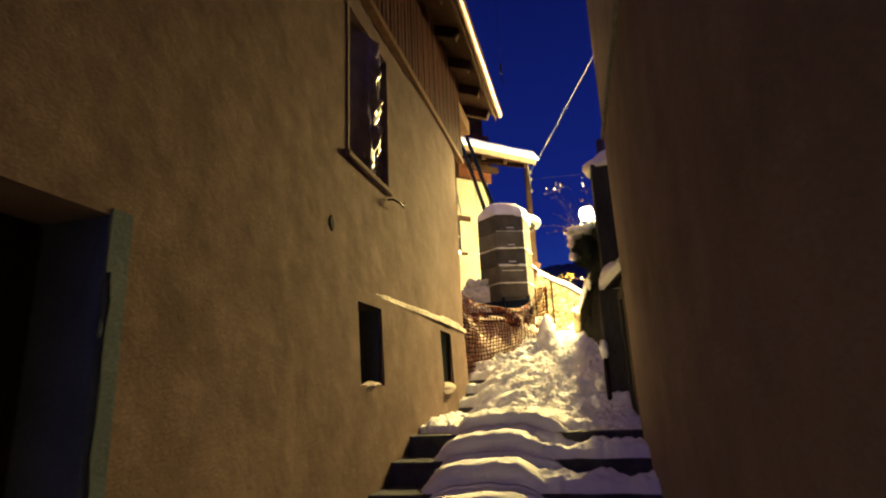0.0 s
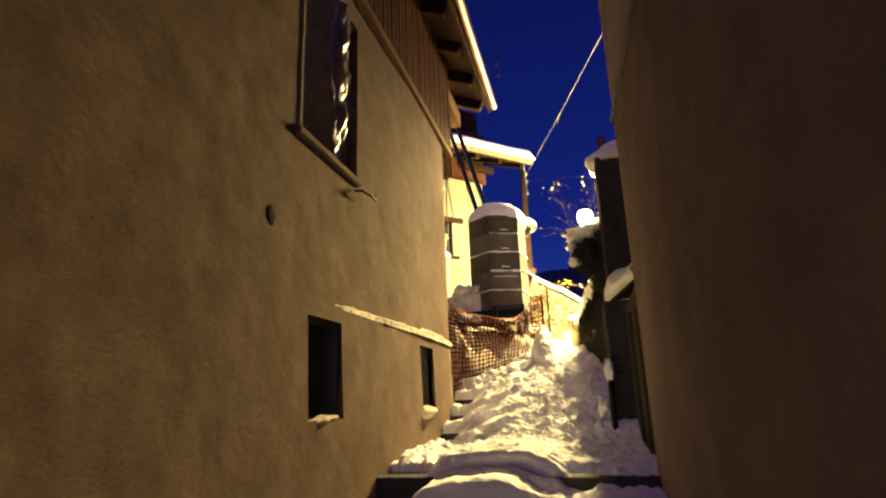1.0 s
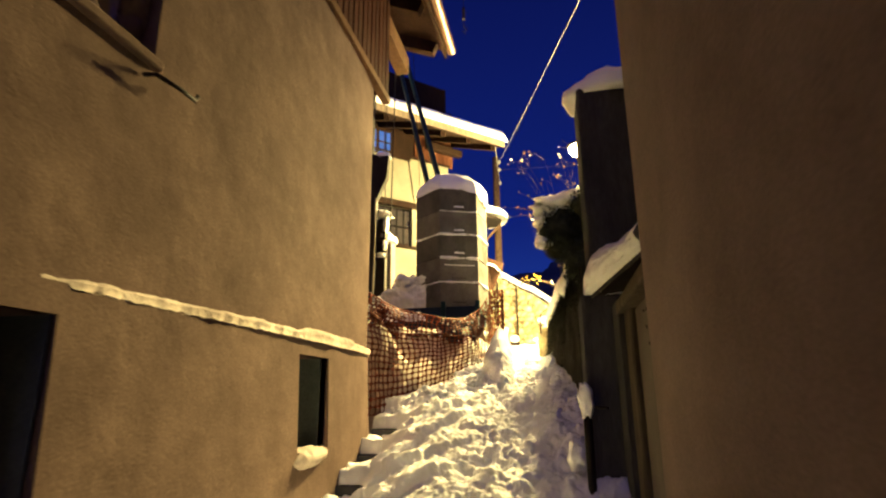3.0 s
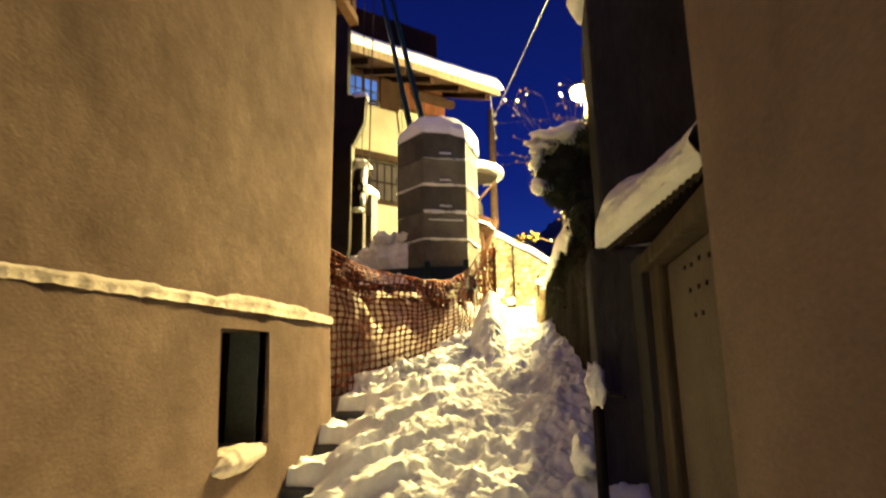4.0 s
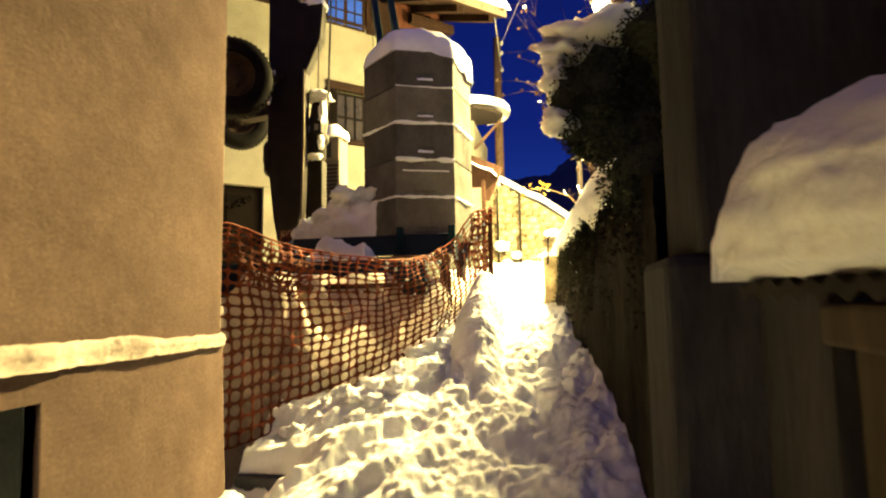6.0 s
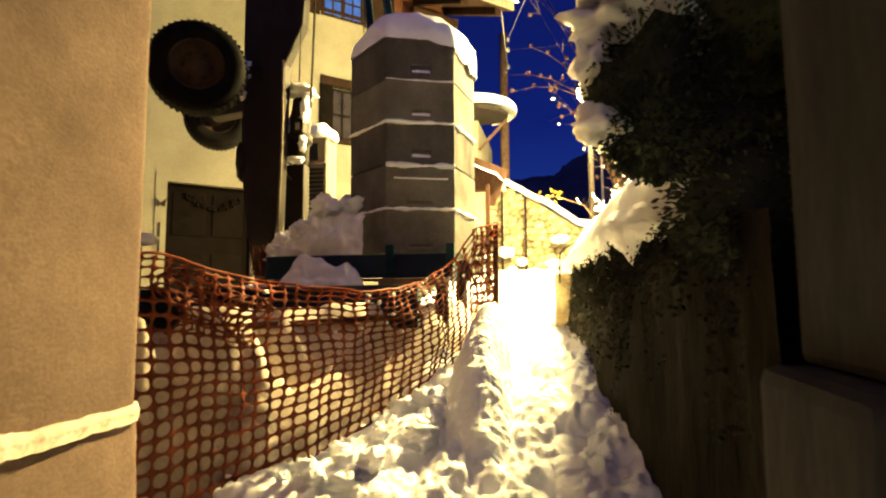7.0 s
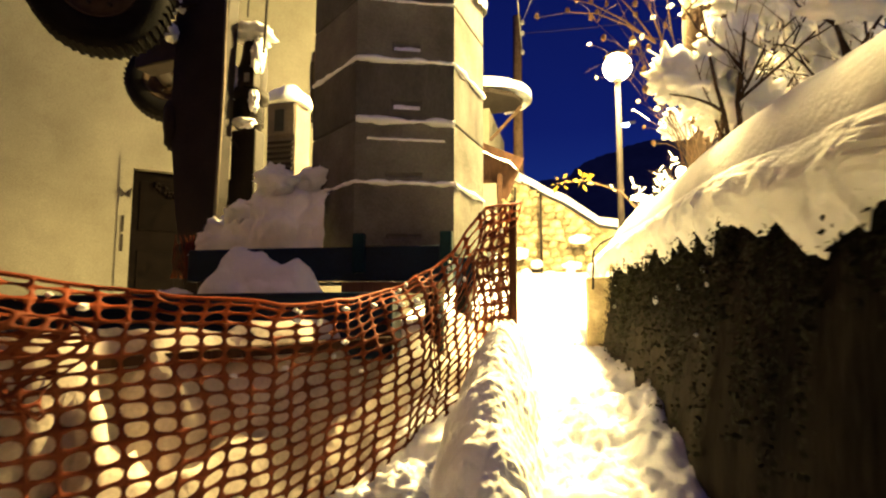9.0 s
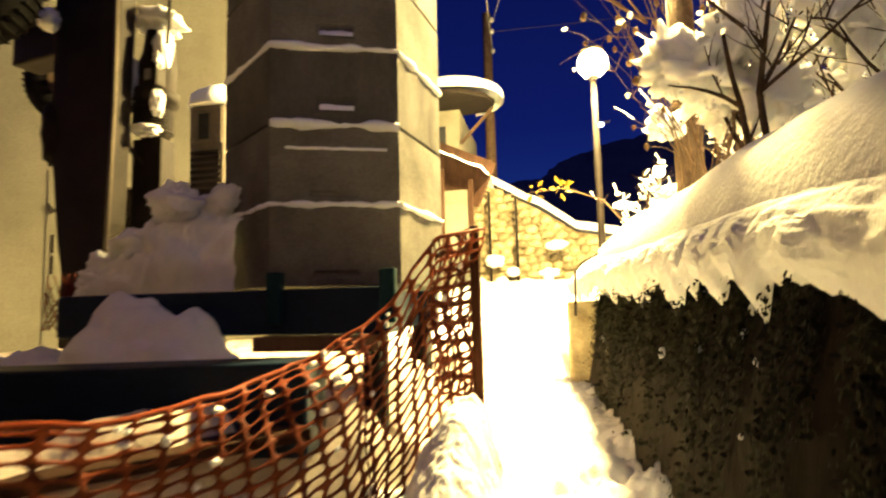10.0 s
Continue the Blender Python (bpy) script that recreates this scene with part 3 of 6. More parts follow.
for k in range(12):
    y = 9.28 - k * 0.82
    part("rafter", Geo().beam((EX - 0.12, y, roof_z(EX - 0.12) - 0.085), (-1.8, y, roof_z(-1.8) - 0.085), 0.12, 0.16), WOOD_DARK, house, bevel=0.01)
part("fascia", Geo().box(EX - 0.025, EX + 0.01, -5, EY, EZ - 0.10, EZ + 0.11), WOOD_DARK, house)
part("gutter", Geo().tube([(EX + 0.065, -5, EZ + 0.0), (EX + 0.065, EY + 0.03, EZ + 0.02)], 0.062, 12), BROWN_METAL, house, "brown metal gutter", smooth=True)
part("purlin", Geo().box(XW - 0.16, XW + 0.0, 8.33, 9.25, 6.56, 6.80), WOOD_PALE, house, "sawn purlin end")
roof_snow = part("snow_on_eaves", Geo().sheet(160, 8, lambda u, v: (EX + 0.12 - 0.55 * v, -5 + u * (EY + 5), roof_z(EX - 0.5 * v) + 0.09 + (0.13 + 0.02 * fr(u * 14, v, 0, 1.5)) * math.sin(math.pi * min(1, v + 0.12) * 0.55) - (0.06 if v == 0 else 0))), SNOW_DIRTY_DIM, smooth=True)
tagged(roof_snow, "strip of snow along the roof edge over the gutter", "snow", kind="stuff")

# ---- house across the alley ----
XR, RY = 1.04, 5.37
house_r = thing("neighbour_house", "plain roughcast house wall closing the alley", "house")
part("wall", Geo().box(XR, 6.0, -5, RY, -1, 9.0), PLASTER_DIM, house_r, "brown roughcast wall", bevel=0.025)
part("roof", Geo().box(XR - 0.1, 6.2, -5.2, RY + 0.05, 9.0, 9.25), WOOD_DARK, house_r)
part("cable", Geo().tube([(XR - 0.012, -1, 3.45), (XR - 0.014, 2.83, 3.98), (XR - 0.012, 4.1, 4.17), (XR - 0.014, RY, 4.35)], 0.016), CABLE, house_r, "dark cable clipped along the wall")
# ---- gate with its little roof ----
gate = thing("gate", "dull metal garden gate in a timber frame with a corrugated roof", "gate")
part("leaf", Geo().box(1.14, 1.18, 5.37, 6.38, 1.7, 2.92), GATE_METAL, gate, "dull sheet metal leaf", bevel=0.008)
for yy, zz in ((6.06, 2.86), (5.96, 2.855), (5.85, 2.86), (5.73, 2.85), (6.01, 2.77), (5.89, 2.77), (5.79, 2.77), (5.97, 2.68), (5.87, 2.68)):
    part("bolt", Geo().tube([(1.134, yy, zz), (1.145, yy, zz)], 0.009, 8), STEEL_DARK, gate)
part("edge_strip", Geo().box(1.13, 1.14, 5.56, 5.585, 1.7, 2.9), STEEL_DARK, gate)
part("frame_post", Geo().box(1.10, 1.24, 6.385, 6.60, 1.5, 2.94), GATE_WOOD, gate, "weathered timber gate post", bevel=0.02)
part("lintel", Geo().box(1.06, 1.2, 5.375, 6.62, 2.925, 3.00), GATE_WOOD, gate, "timber lintel", bevel=0.01)
def eave_x(y):
    return 0.915 + (6.5 - y) * 0.14
part("roof", Geo().sheet(208, 8, lambda u, v: (eave_x(5.375 + u * 1.16) + v * 0.9, 5.375 + u * 1.16, 3.035 + 0.10 * v + 0.006 * math.sin(u * 44 * math.pi)))
     .sheet(208, 1, lambda u, v: (eave_x(5.375 + u * 1.16), 5.375 + u * 1.16, 3.035 - 0.022 * v + 0.006 * math.sin(u * 44 * math.pi))), STEEL_DARK, gate, "dark corrugated sheet roof")
def gate_snow_at(u, v):
    y = 5.38 + u * 1.15
    end = 1 - bezel(u, 0.955, 1.0) * 0.35
    h = (0.155 + 0.115 * bezel(y, 5.7, 6.45) + 0.02 * fr(0, y, 0, 2.0)) * end
    prof = [(0.03, 0.0), (-0.03, 0.03), (-0.045, 0.10), (-0.035, 0.18), (0.0, 0.25), (0.05, 0.285), (0.15, 0.30), (0.4, 0.30), (0.85, 0.28)]
    k = v * (len(prof) - 1)
    i = min(int(k), len(prof) - 2)
    f = k - i
    dx, dz = prof[i][0] + (prof[i + 1][0] - prof[i][0]) * f, prof[i][1] + (prof[i + 1][1] - prof[i][1]) * f
    return (eave_x(y) + dx + 0.012 * fr(v * 2, y, 4, 5), y, 3.04 + dz / 0.3 * h + 0.04 * max(0, dx) + 0.012 * fr(v * 2, y, 1, 4) + 0.006 * fr(v * 4, y, 2, 16))
gs = Geo().sheet(110, 48, gate_snow_at)
rim_pts = [gate_snow_at(1.0, j / 48) for j in range(49)]
gs.add(rim_pts + [(q[0], q[1] + 0.01, 3.04) for q in rim_pts], [(j, j + 1, 49 + j + 1, 49 + j) for j in range(48)])
gate_snow = part("snow_on_gate_roof", gs, SNOW, smooth=True)
tagged(gate_snow, "thick rounded slab of snow lying on the gate roof", "snow", kind="stuff")

side_wall = thing("side_wall", "weathered wall and pier beside the gate, shade put into its colour", "wall", kind="structure")
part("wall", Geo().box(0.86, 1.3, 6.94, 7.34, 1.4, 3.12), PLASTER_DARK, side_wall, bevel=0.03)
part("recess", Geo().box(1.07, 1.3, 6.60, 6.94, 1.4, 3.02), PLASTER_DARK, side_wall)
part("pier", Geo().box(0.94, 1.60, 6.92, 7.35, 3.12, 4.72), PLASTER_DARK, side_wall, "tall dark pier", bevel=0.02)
shed = thing("shed", "shed wall behind the gate, coloured dark for lack of light", "shed")
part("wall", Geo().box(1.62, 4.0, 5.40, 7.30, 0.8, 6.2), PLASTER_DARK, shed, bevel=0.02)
part("roof", Geo().box(1.5, 4.2, 5.38, 7.45, 6.2, 6.32), WOOD_DARK, shed, bevel=0.01)
rnd_t = random.Random(5)
vine, vsnow = Geo(), Geo()
for k in range(5):
    y0 = 6.55 + 0.11 * k
    pts = [Vector((1.585, y0 + 0.03 * math.sin(j + k), 4.85 - 0.13 * j * (0.7 + 0.3 * (k % 2)))) for j in range(6)]
    vine.tube(pts, [0.012, 0.011, 0.010, 0.008, 0.006, 0.004], 6)
    for q in pts:
        if rnd_t.random() < 0.75:
            vsnow.blob(q + Vector((-0.03, 0, 0.01)), (0.03, rnd_t.uniform(0.03, 0.07), rnd_t.uniform(0.04, 0.09)), k, 0.5, 2, 14, 10)
part("climber", vine, BARK, shed, "bare climbing stems on the wall", smooth=True)
vs = part("snow_on_climber", vsnow, SNOW, smooth=True)
tagged(vs, "dim snow caught on the climber's stems", "snow", kind="stuff")
pier_snow = part("snow_on_pier", Geo().blob((1.26, 7.14, 4.72), (0.40, 0.30, 0.22), 3, 0.15, 1.5, 24, 14, -0.2), SNOW, smooth=True)
tagged(pier_snow, "rounded cap of snow on the dark pier", "snow", kind="stuff")
tap = thing("gate_stay", "iron bar and post beside the gate with frozen snow on it", "gate stay")
part("post", Geo().tube([(0.85, 6.88, 1.75), (0.85, 6.88, 2.40)], 0.028, 10), STEEL_DARK, tap, smooth=True)
part("bar", Geo().tube([(0.84, 6.89, 2.36), (0.97, 6.74, 2.352)], 0.010, 8), STEEL_DARK, tap, smooth=True)
lump = part("snow_on_stay", Geo().blob((0.845, 6.87, 2.40), (0.05, 0.055, 0.105), 8, 0.45, 2.2, 24, 16), SNOW, smooth=True)
tagged(lump, "clump of snow stuck on the iron post", "snow", kind="stuff")
post_snow = part("snow_at_wall_foot", Geo().blob((0.78, 7.02, 2.05), (0.07, 0.10, 0.10), 4, 0.35, 2.0, 24, 16), SNOW, smooth=True)
tagged(post_snow, "lump of snow at the foot of the wall", "snow", kind="stuff")

# snow on the house ledge and window sills
def ledge_h(y):
    return (0.020 + 0.018 * bezel(y, 4.4, 6.5) + 0.026 * bezel(y, 6.4, 6.6) * (1 - bezel(y, 7.3, 7.5)) + 0.012 * fr(0, y, 2, 4)) * bezel(y, 4.2, 4.6)
def ledge(u, v):
    y = 4.25 + 3.73 * u
    a = math.pi * (v * 1.15 - 0.15)
    deep = (0.050 + 0.022 * bezel(y, 5, 7) + 0.012 * fr(3, y, 1, 3) + 0.008 * fr(2, y, 1, 9)) * bezel(y, 4.2, 4.8)
    return (lower_face(y) - 0.035 + deep * (1 - v) ** 0.6 * (1 if v > 0.1 else 0.8), y, 2.835 + ledge_h(y) * math.sin(max(0, a)) ** 0.6 - (0.022 if v < 0.1 else 0) + 0.004 * fr(v, y, 1, 9) + 0.005 * fr(v, y, 4, 20))
ledge_snow = part("snow_on_ledge", Geo().sheet(320, 12, ledge), SNOW_DIRTY_DIM, smooth=True)
tagged(ledge_snow, "thin ridge of snow lying along the wall ledge", "snow", kind="stuff")
for y0, y1, z, w, h in ((6.40, 6.93, 2.05, 0.12, 0.06), (4.15, 4.60, 2.07, 0.05, 0.022)):
    def lump_at(u, v, y0=y0, y1=y1, z=z, w=w, h=h):
        y = y0 + (y1 - y0) * u
        r = max(0.0, math.sin(math.pi * min(1, max(0, u)))) ** 0.45 * (1 + 0.35 * fr(0, y, z, 4))
        a = -1.9 + 4.2 * v
        return (lower_face(y, z) - 0.03 + w * r * math.cos(a) * 0.75, y + 0.02 * math.sin(a), z + h * r * math.sin(a) + 0.012 * fr(a, y, 2, 5) + 0.02 * (u - 0.5))
    sn = part("snow_on_sill", Geo().sheet(60, 24, lump_at), SNOW_DIRTY_DIM, smooth=True)
    tagged(sn, "soft lump of snow on the cellar window sill", "snow", kind="stuff")

# ---- retaining wall with its bank ----
def wall_top(y):
    return float(np.interp(y, [7.36, 8.0, 8.2, 8.7, 9.1, 11.9], [3.42, 3.475, 3.46, 3.48, 3.53, 3.61]))
def lean(y, z):
    """How far the wall's foot stands out from its top."""
    return min(0.12, 0.18 * max(0.0, wall_top(y) - z)) * bezel(y, 8.2, 9.4)
def ret_at(u, v):
    y = 7.36 + 4.55 * u
    z = 1.8 + v * (wall_top(y) - 1.8)
    return (wall_x(y) - lean(y, z) + 0.02 * fr(0, y, v, 2.2) + 0.012 * fr(3, y * 2, v * 3, 2.0), y, z)
back = Geo().sheet(150, 50, ret_at)
back.prism([(wall_x(7.36) + 0.06, 7.36), (2.6, 7.36), (2.6, 11.9), (wall_x(11.9) + 0.06, 11.9)], 1.8, 3.3)
back.box(0.655, 1.3, 11.86, 11.92, 1.8, 3.56)
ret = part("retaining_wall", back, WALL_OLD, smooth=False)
tagged(ret, "old stained retaining wall beside the path, coloured near black for its shade", "wall", kind="structure")


def bank_z(x, y):
    """A steep rounded shoulder over the wall, then a gentle rise."""
    d = max(0.0, x - wall_x(y) + 0.05)
    q = min(1.0, d / (0.42 + 0.10 * fr(0, y, 2, 0.9)))
    rise = 0.40 * math.sqrt(max(0.0, 1 - (1 - q) ** 2)) + 0.10 * max(0.0, min(d, 2.2) - 0.4)
    dents = 0.045 * fr(x, y, 1, 1.6, 2) + 0.005 * fr(x * 0.8, y, 3, 4.5, 2)
    return wall_top(y) + 0.05 + rise * (1 - 0.30 * bezel(y, 11.2, 13.5)) + dents * bezel(d, 0.05, 0.3)
def fingers(y):
    """Rounded tongues of snow hanging over the wall."""
    wide = max(0.0, fr(0.3, y, 2, 3.4, 2) + 0.12) ** 0.7
    fine = max(0.0, fr(4.3, y, 2, 11.0, 2) + 0.05) ** 0.6
    return 0.008 + (0.075 + 0.01 * bezel(y, 8.9, 10.2)) * wide + 0.095 * fine + 0.010 * fr(0, y, 5, 24)
def bank_at(u, v):
    y = 8.10 + 5.66 * v ** 1.25
    e = math.sqrt(max(0.0, 1 - (1 - min(1.0, (y - 8.10) / 0.42)) ** 2))
    lobe = fingers(y) * e
    back = 0.16 * (1 - e)
    x0 = wall_x(y) - 0.035
    if u < 0.3:
        k = u / 0.3
        z1 = wall_top(y) + 0.05 * e + (bank_z(x0, y) - wall_top(y) - 0.05) * e
        z = wall_top(y) - lobe + (z1 - wall_top(y) + lobe) * k
        puff = (0.012 + 0.050 * e) * math.sin(math.pi * (0.12 + 0.80 * k)) ** 0.7 + 0.03 * e * math.sin(math.pi * k) * crumbs((0.1, y, z), 7, 3)
        return (x0 + 0.022 - puff + 0.006 * fr(k, y, 2, 6) + back, y, z + 0.004 * fr(k * 2, y, 6, 9))
    k = (u - 0.3) / 0.7
    x = x0 + 3.5 * k ** 2.4 + 0.45 * k ** 1.6
    return (x + back * (1 - k), y, wall_top(y) + (bank_z(x, y) - wall_top(y)) * e)
bank = part("snow_bank", Geo().sheet(170, 520, bank_at), SNOW, smooth=True)
tagged(bank, "deep bank of snow overhanging the retaining wall", "snow", kind="stuff")

# ---- crane: hexagonal ballast, base, mast ----
HX, HY, HR, HA = -0.69, 10.56, 0.52, radians(21.7)
HEX = [(HX + HR * math.cos(HA + radians(k * 60)), HY + HR * math.sin(HA + radians(k * 60))) for k in range(6)]
crane = thing("tower_crane", "small site tower crane with stacked concrete ballast", "crane")
P0, P1 = Vector((*HEX[4], 0)), Vector((*HEX[5], 0))
FU = (P1 - P0).normalized()
FV = Vector((-FU.y, FU.x, 0))


def face_at(u, z, d):
    q = P0 + FU * u + FV * d
    return (q.x, q.y, z)


def ballast_slab(z0, z1, pocket):
    """A hexagonal slab whose front face has a cast lifting pocket."""
    g = Geo()
    n = 6
    g.add([(x, y, z0) for x, y in HEX] + [(x, y, z1) for x, y in HEX],
          [(5, 4, 3, 2, 1, 0), (6, 7, 8, 9, 10, 11)] + [(i, (i + 1) % n, n + (i + 1) % n, n + i) for i in range(n) if i != 4])
    us, zs = [0, pocket[0], pocket[1], HR], [z0, z0 + pocket[2], z0 + pocket[3], z1]
    for i in range(3):
        for j in range(3):
            if (i, j) != (1, 1):
                g.add([face_at(us[i], zs[j], 0), face_at(us[i + 1], zs[j], 0), face_at(us[i + 1], zs[j + 1], 0), face_at(us[i], zs[j + 1], 0)], [(0, 1, 2, 3)])
    a, b, c, d = us[1], us[2], zs[1], zs[2]
    ring = [(a, c), (b, c), (b, d), (a, d)]
    for (p, q), (r, s) in zip(ring, ring[1:] + ring[:1]):
        g.add([face_at(p, q, 0), face_at(r, s, 0), face_at(r, s, 0.014), face_at(p, q, 0.014)], [(0, 1, 2, 3)])
    g.add([face_at(x, z, 0.014) for x, z in ring], [(0, 1, 2, 3)])
    return g


SLAB_H = 0.331
for k in range(5):
    z0 = 3.585 + SLAB_H * k
    pk = [(0.17, 0.35, 0.035, 0.055), (0.16, 0.35, 0.03, 0.05), (0.19, 0.34, 0.06, 0.115), (0.19, 0.34, 0.05, 0.10), (0.19, 0.34, 0.055, 0.12)][k]
    slab = weld(part("ballast_slab", ballast_slab(z0 + 0.004, z0 + SLAB_H - 0.004, pk), CONCRETE_DAMP if k in (2, 4) else CONCRETE, crane, "hexagonal grey concrete ballast slab", bevel=0.008))
    if k in (2, 3, 4):
        part("pocket_snow", Geo().add([face_at(pk[0] + 0.005 + (pk[1] - pk[0] - 0.01) * i / 8, z0 + pk[2] + dz * (1 + 0.5 * fr(i, k, dz, 3)), dd) for dz, dd in ((0.0, -0.012), (0.022, -0.008), (0.026, 0.013)) for i in range(9)],
                                      [(r * 9 + i, r * 9 + i + 1, r * 9 + 9 + i + 1, r * 9 + 9 + i) for r in range(2) for i in range(8)]), SNOW, slab, "snow caught in the lifting pocket", smooth=True)


def seam_snow(pts, z, t0, seed):
    g = Geo()
    for (a, b) in zip(pts, pts[1:]):
        a, b = Vector((*a, z)), Vector((*b, z))
        n = 26
        line = [a.lerp(b, i / n) for i in range(n + 1)]
        g.tube([p + Vector((0, 0, 0.006 * fr(p.x, p.y, seed, 9))) for p in line], [max(0.003, t0 * (1 + 1.1 * fr(p.x, p.y, seed + 3, 7))) for p in line], 7)
    return g


for k, t0, faces in ((1, 0.013, (3, 4, 5, 0)), (2, 0.020, (4, 5)), (3, 0.013, (3, 4, 5, 0)), (4, 0.006, (4, 5))):
    sn = part("snow_on_seam", seam_snow([(HX + (x - HX) * 1.004, HY + (y - HY) * 1.004) for x, y in [HEX[f] for f in faces]], 3.585 + SLAB_H * k, t0, k), SNOW, smooth=True)
    tagged(sn, "line of snow caught on a ballast joint", "snow", kind="stuff")
strip = part("snow_on_seam", Geo().tube([face_at(0.06 + 0.41 * i / 20, 3.585 + SLAB_H * 1.70 + 0.004 * fr(i, 0, 0, 0.5), -0.002) for i in range(21)], 0.0065, 6), SNOW, smooth=True)
tagged(strip, "thin line of snow on a ballast face", "snow", kind="stuff")


def crust(u, v):
    a = 2 * math.pi * u
    k = 0.866 / math.cos((a - HA) % (math.pi / 3) - math.pi / 6)
    lit = max(0.0, math.cos(a - 0.2)) ** 2
    r = HR * (1.02 + 0.05 * fr(math.cos(a), math.sin(a), v, 1.8) + 0.05 * lit * (1 - v)) * (k + (0.93 - k) * v) * math.cos(v * math.pi / 2) ** 0.8 if v < 1 else 0
    h = 0.34 * math.sin(v * math.pi / 2) ** 0.95 * (1 - 0.10 * math.cos(a - 0.2))
    x, y = r * math.cos(a), r * math.sin(a)
    z = 5.235 + h + (0.045 * fr(x, y, 3, 3.5) + 0.03 * crumbs((x, y, h), 9, 2) * (0.3 + lit)) * (1 if v > 0.03 else 0)
    if v < 0.03:
        z -= lit * (0.10 + 0.10 * fr(x * 2, y * 2, 1, 3)) + 0.015 * abs(fr(x, y, 2, 9))
    return (HX + x + 0.03 * v, HY + y, z)
cap = part("snow_on_ballast", Geo().sheet(120, 34, crust), SNOW, smooth=True)
tagged(cap, "domed cap of snow on the concrete ballast", "snow", kind="stuff")

part("base_beam", Geo().box(-1.72, -0.27, 10.02, 10.16, 3.40, 3.575), STEEL_BLUE, crane, "blue steel base beam", bevel=0.01)
part("base_beam", Geo().box(-1.72, -0.27, 10.80, 10.95, 3.40, 3.575), STEEL_BLUE, crane, "blue steel base beam", bevel=0.01)
for x in (-1.70, -0.42):
    part("cross_beam", Geo().box(x - 0.07, x + 0.07, 10.16, 10.80, 3.40, 3.57), STEEL_BLUE, crane, bevel=0.01)
for x in (-0.75, -0.30):
    part("stop", Geo().box(x, x + 0.06, 9.99, 10.03, 3.44, 3.64), STEEL_GREEN, crane, "teal steel stop plate", bevel=0.006)
for x, y in ((-1.65, 10.1), (-0.35, 10.1), (-1.65, 10.87), (-0.35, 10.87)):
    part("jack", Geo().tube([(x, y, 2.7), (x, y, 3.41)], 0.05, 12), STEEL_DARK, crane, smooth=True)
part("sleeper", Geo().box(-0.80, -0.30, 9.98, 10.12, 3.34, 3.395), WOOD_PALE, crane, "pinkish timber packing board", bevel=0.006)
part("outrigger", Geo().beam((-3.0, 9.38, 3.17), (-0.42, 9.72, 3.20), 0.22, 0.28), STEEL_BLUE, crane, "dark blue outrigger beam", bevel=0.01)

# mast with its widening head, seen edge on
MAST = [(-2.02, 3.30), (-1.93, 3.30), (-1.83, 3.95), (-1.80, 5.28), (-1.64, 5.62), (-1.62, 5.98), (-1.88, 6.02), (-1.88, 11.0), (-2.20, 11.0), (-2.20, 4.45), (-2.13, 3.85)]
g = Geo()
n = len(MAST)
g.add([(x, 10.40, z) for x, z in MAST] + [(x, 10.52, z) for x, z in MAST],
      [tuple(range(n)), tuple(range(2 * n - 1, n - 1, -1))] + [(i, n + i, n + (i + 1) % n, (i + 1) % n) for i in range(n)])
weld(part("mast", g, STEEL_DARK, crane, "dark brown steel mast", bevel=0.012))
part("hose", Geo().tube([(-1.805, 10.38, 5.30), (-1.80, 10.38, 4.6), (-1.825, 10.38, 3.7)], 0.011, 8), GATE_METAL, crane, "pale pipe up the mast", smooth=True)
snow_m = part("snow_on_mast", Geo().blob((-1.74, 10.5, 5.99), (0.14, 0.12, 0.09), 4, 0.25, 2, 16, 10, -0.2), SNOW, smooth=True)
tagged(snow_m, "small heap of snow on the mast bracket", "snow", kind="stuff")
for x, y, z0, z1 in ((-2.20, 10.42, 4.28, 4.62), (-2.20, 10.36, 4.98, 5.10)):
    c = part("snow_on_mast", Geo().blob((x, y, (z0 + z1) / 2), (0.05, 0.06, (z1 - z0) / 2), 5, 0.35, 2.5), SNOW if z0 > 4.9 else STEEL_DARK, smooth=True)
    tagged(c, "snow stuck to the steel mast" if z0 > 4.9 else "dark frosted bracket on the mast", "snow", kind="stuff")
for a, b in (((-0.99, 10.33, 5.40), (-1.86, 12.3, 8.10)), ((-0.84, 10.37, 5.50), (-1.69, 12.3, 8.15))):
    d = (Vector(b) - Vector(a)) * 1.6
    part("strut", Geo().beam(a, Vector(a) + d, 0.06, 0.085), STEEL_GREEN, crane, "green steel strut", bevel=0.008)


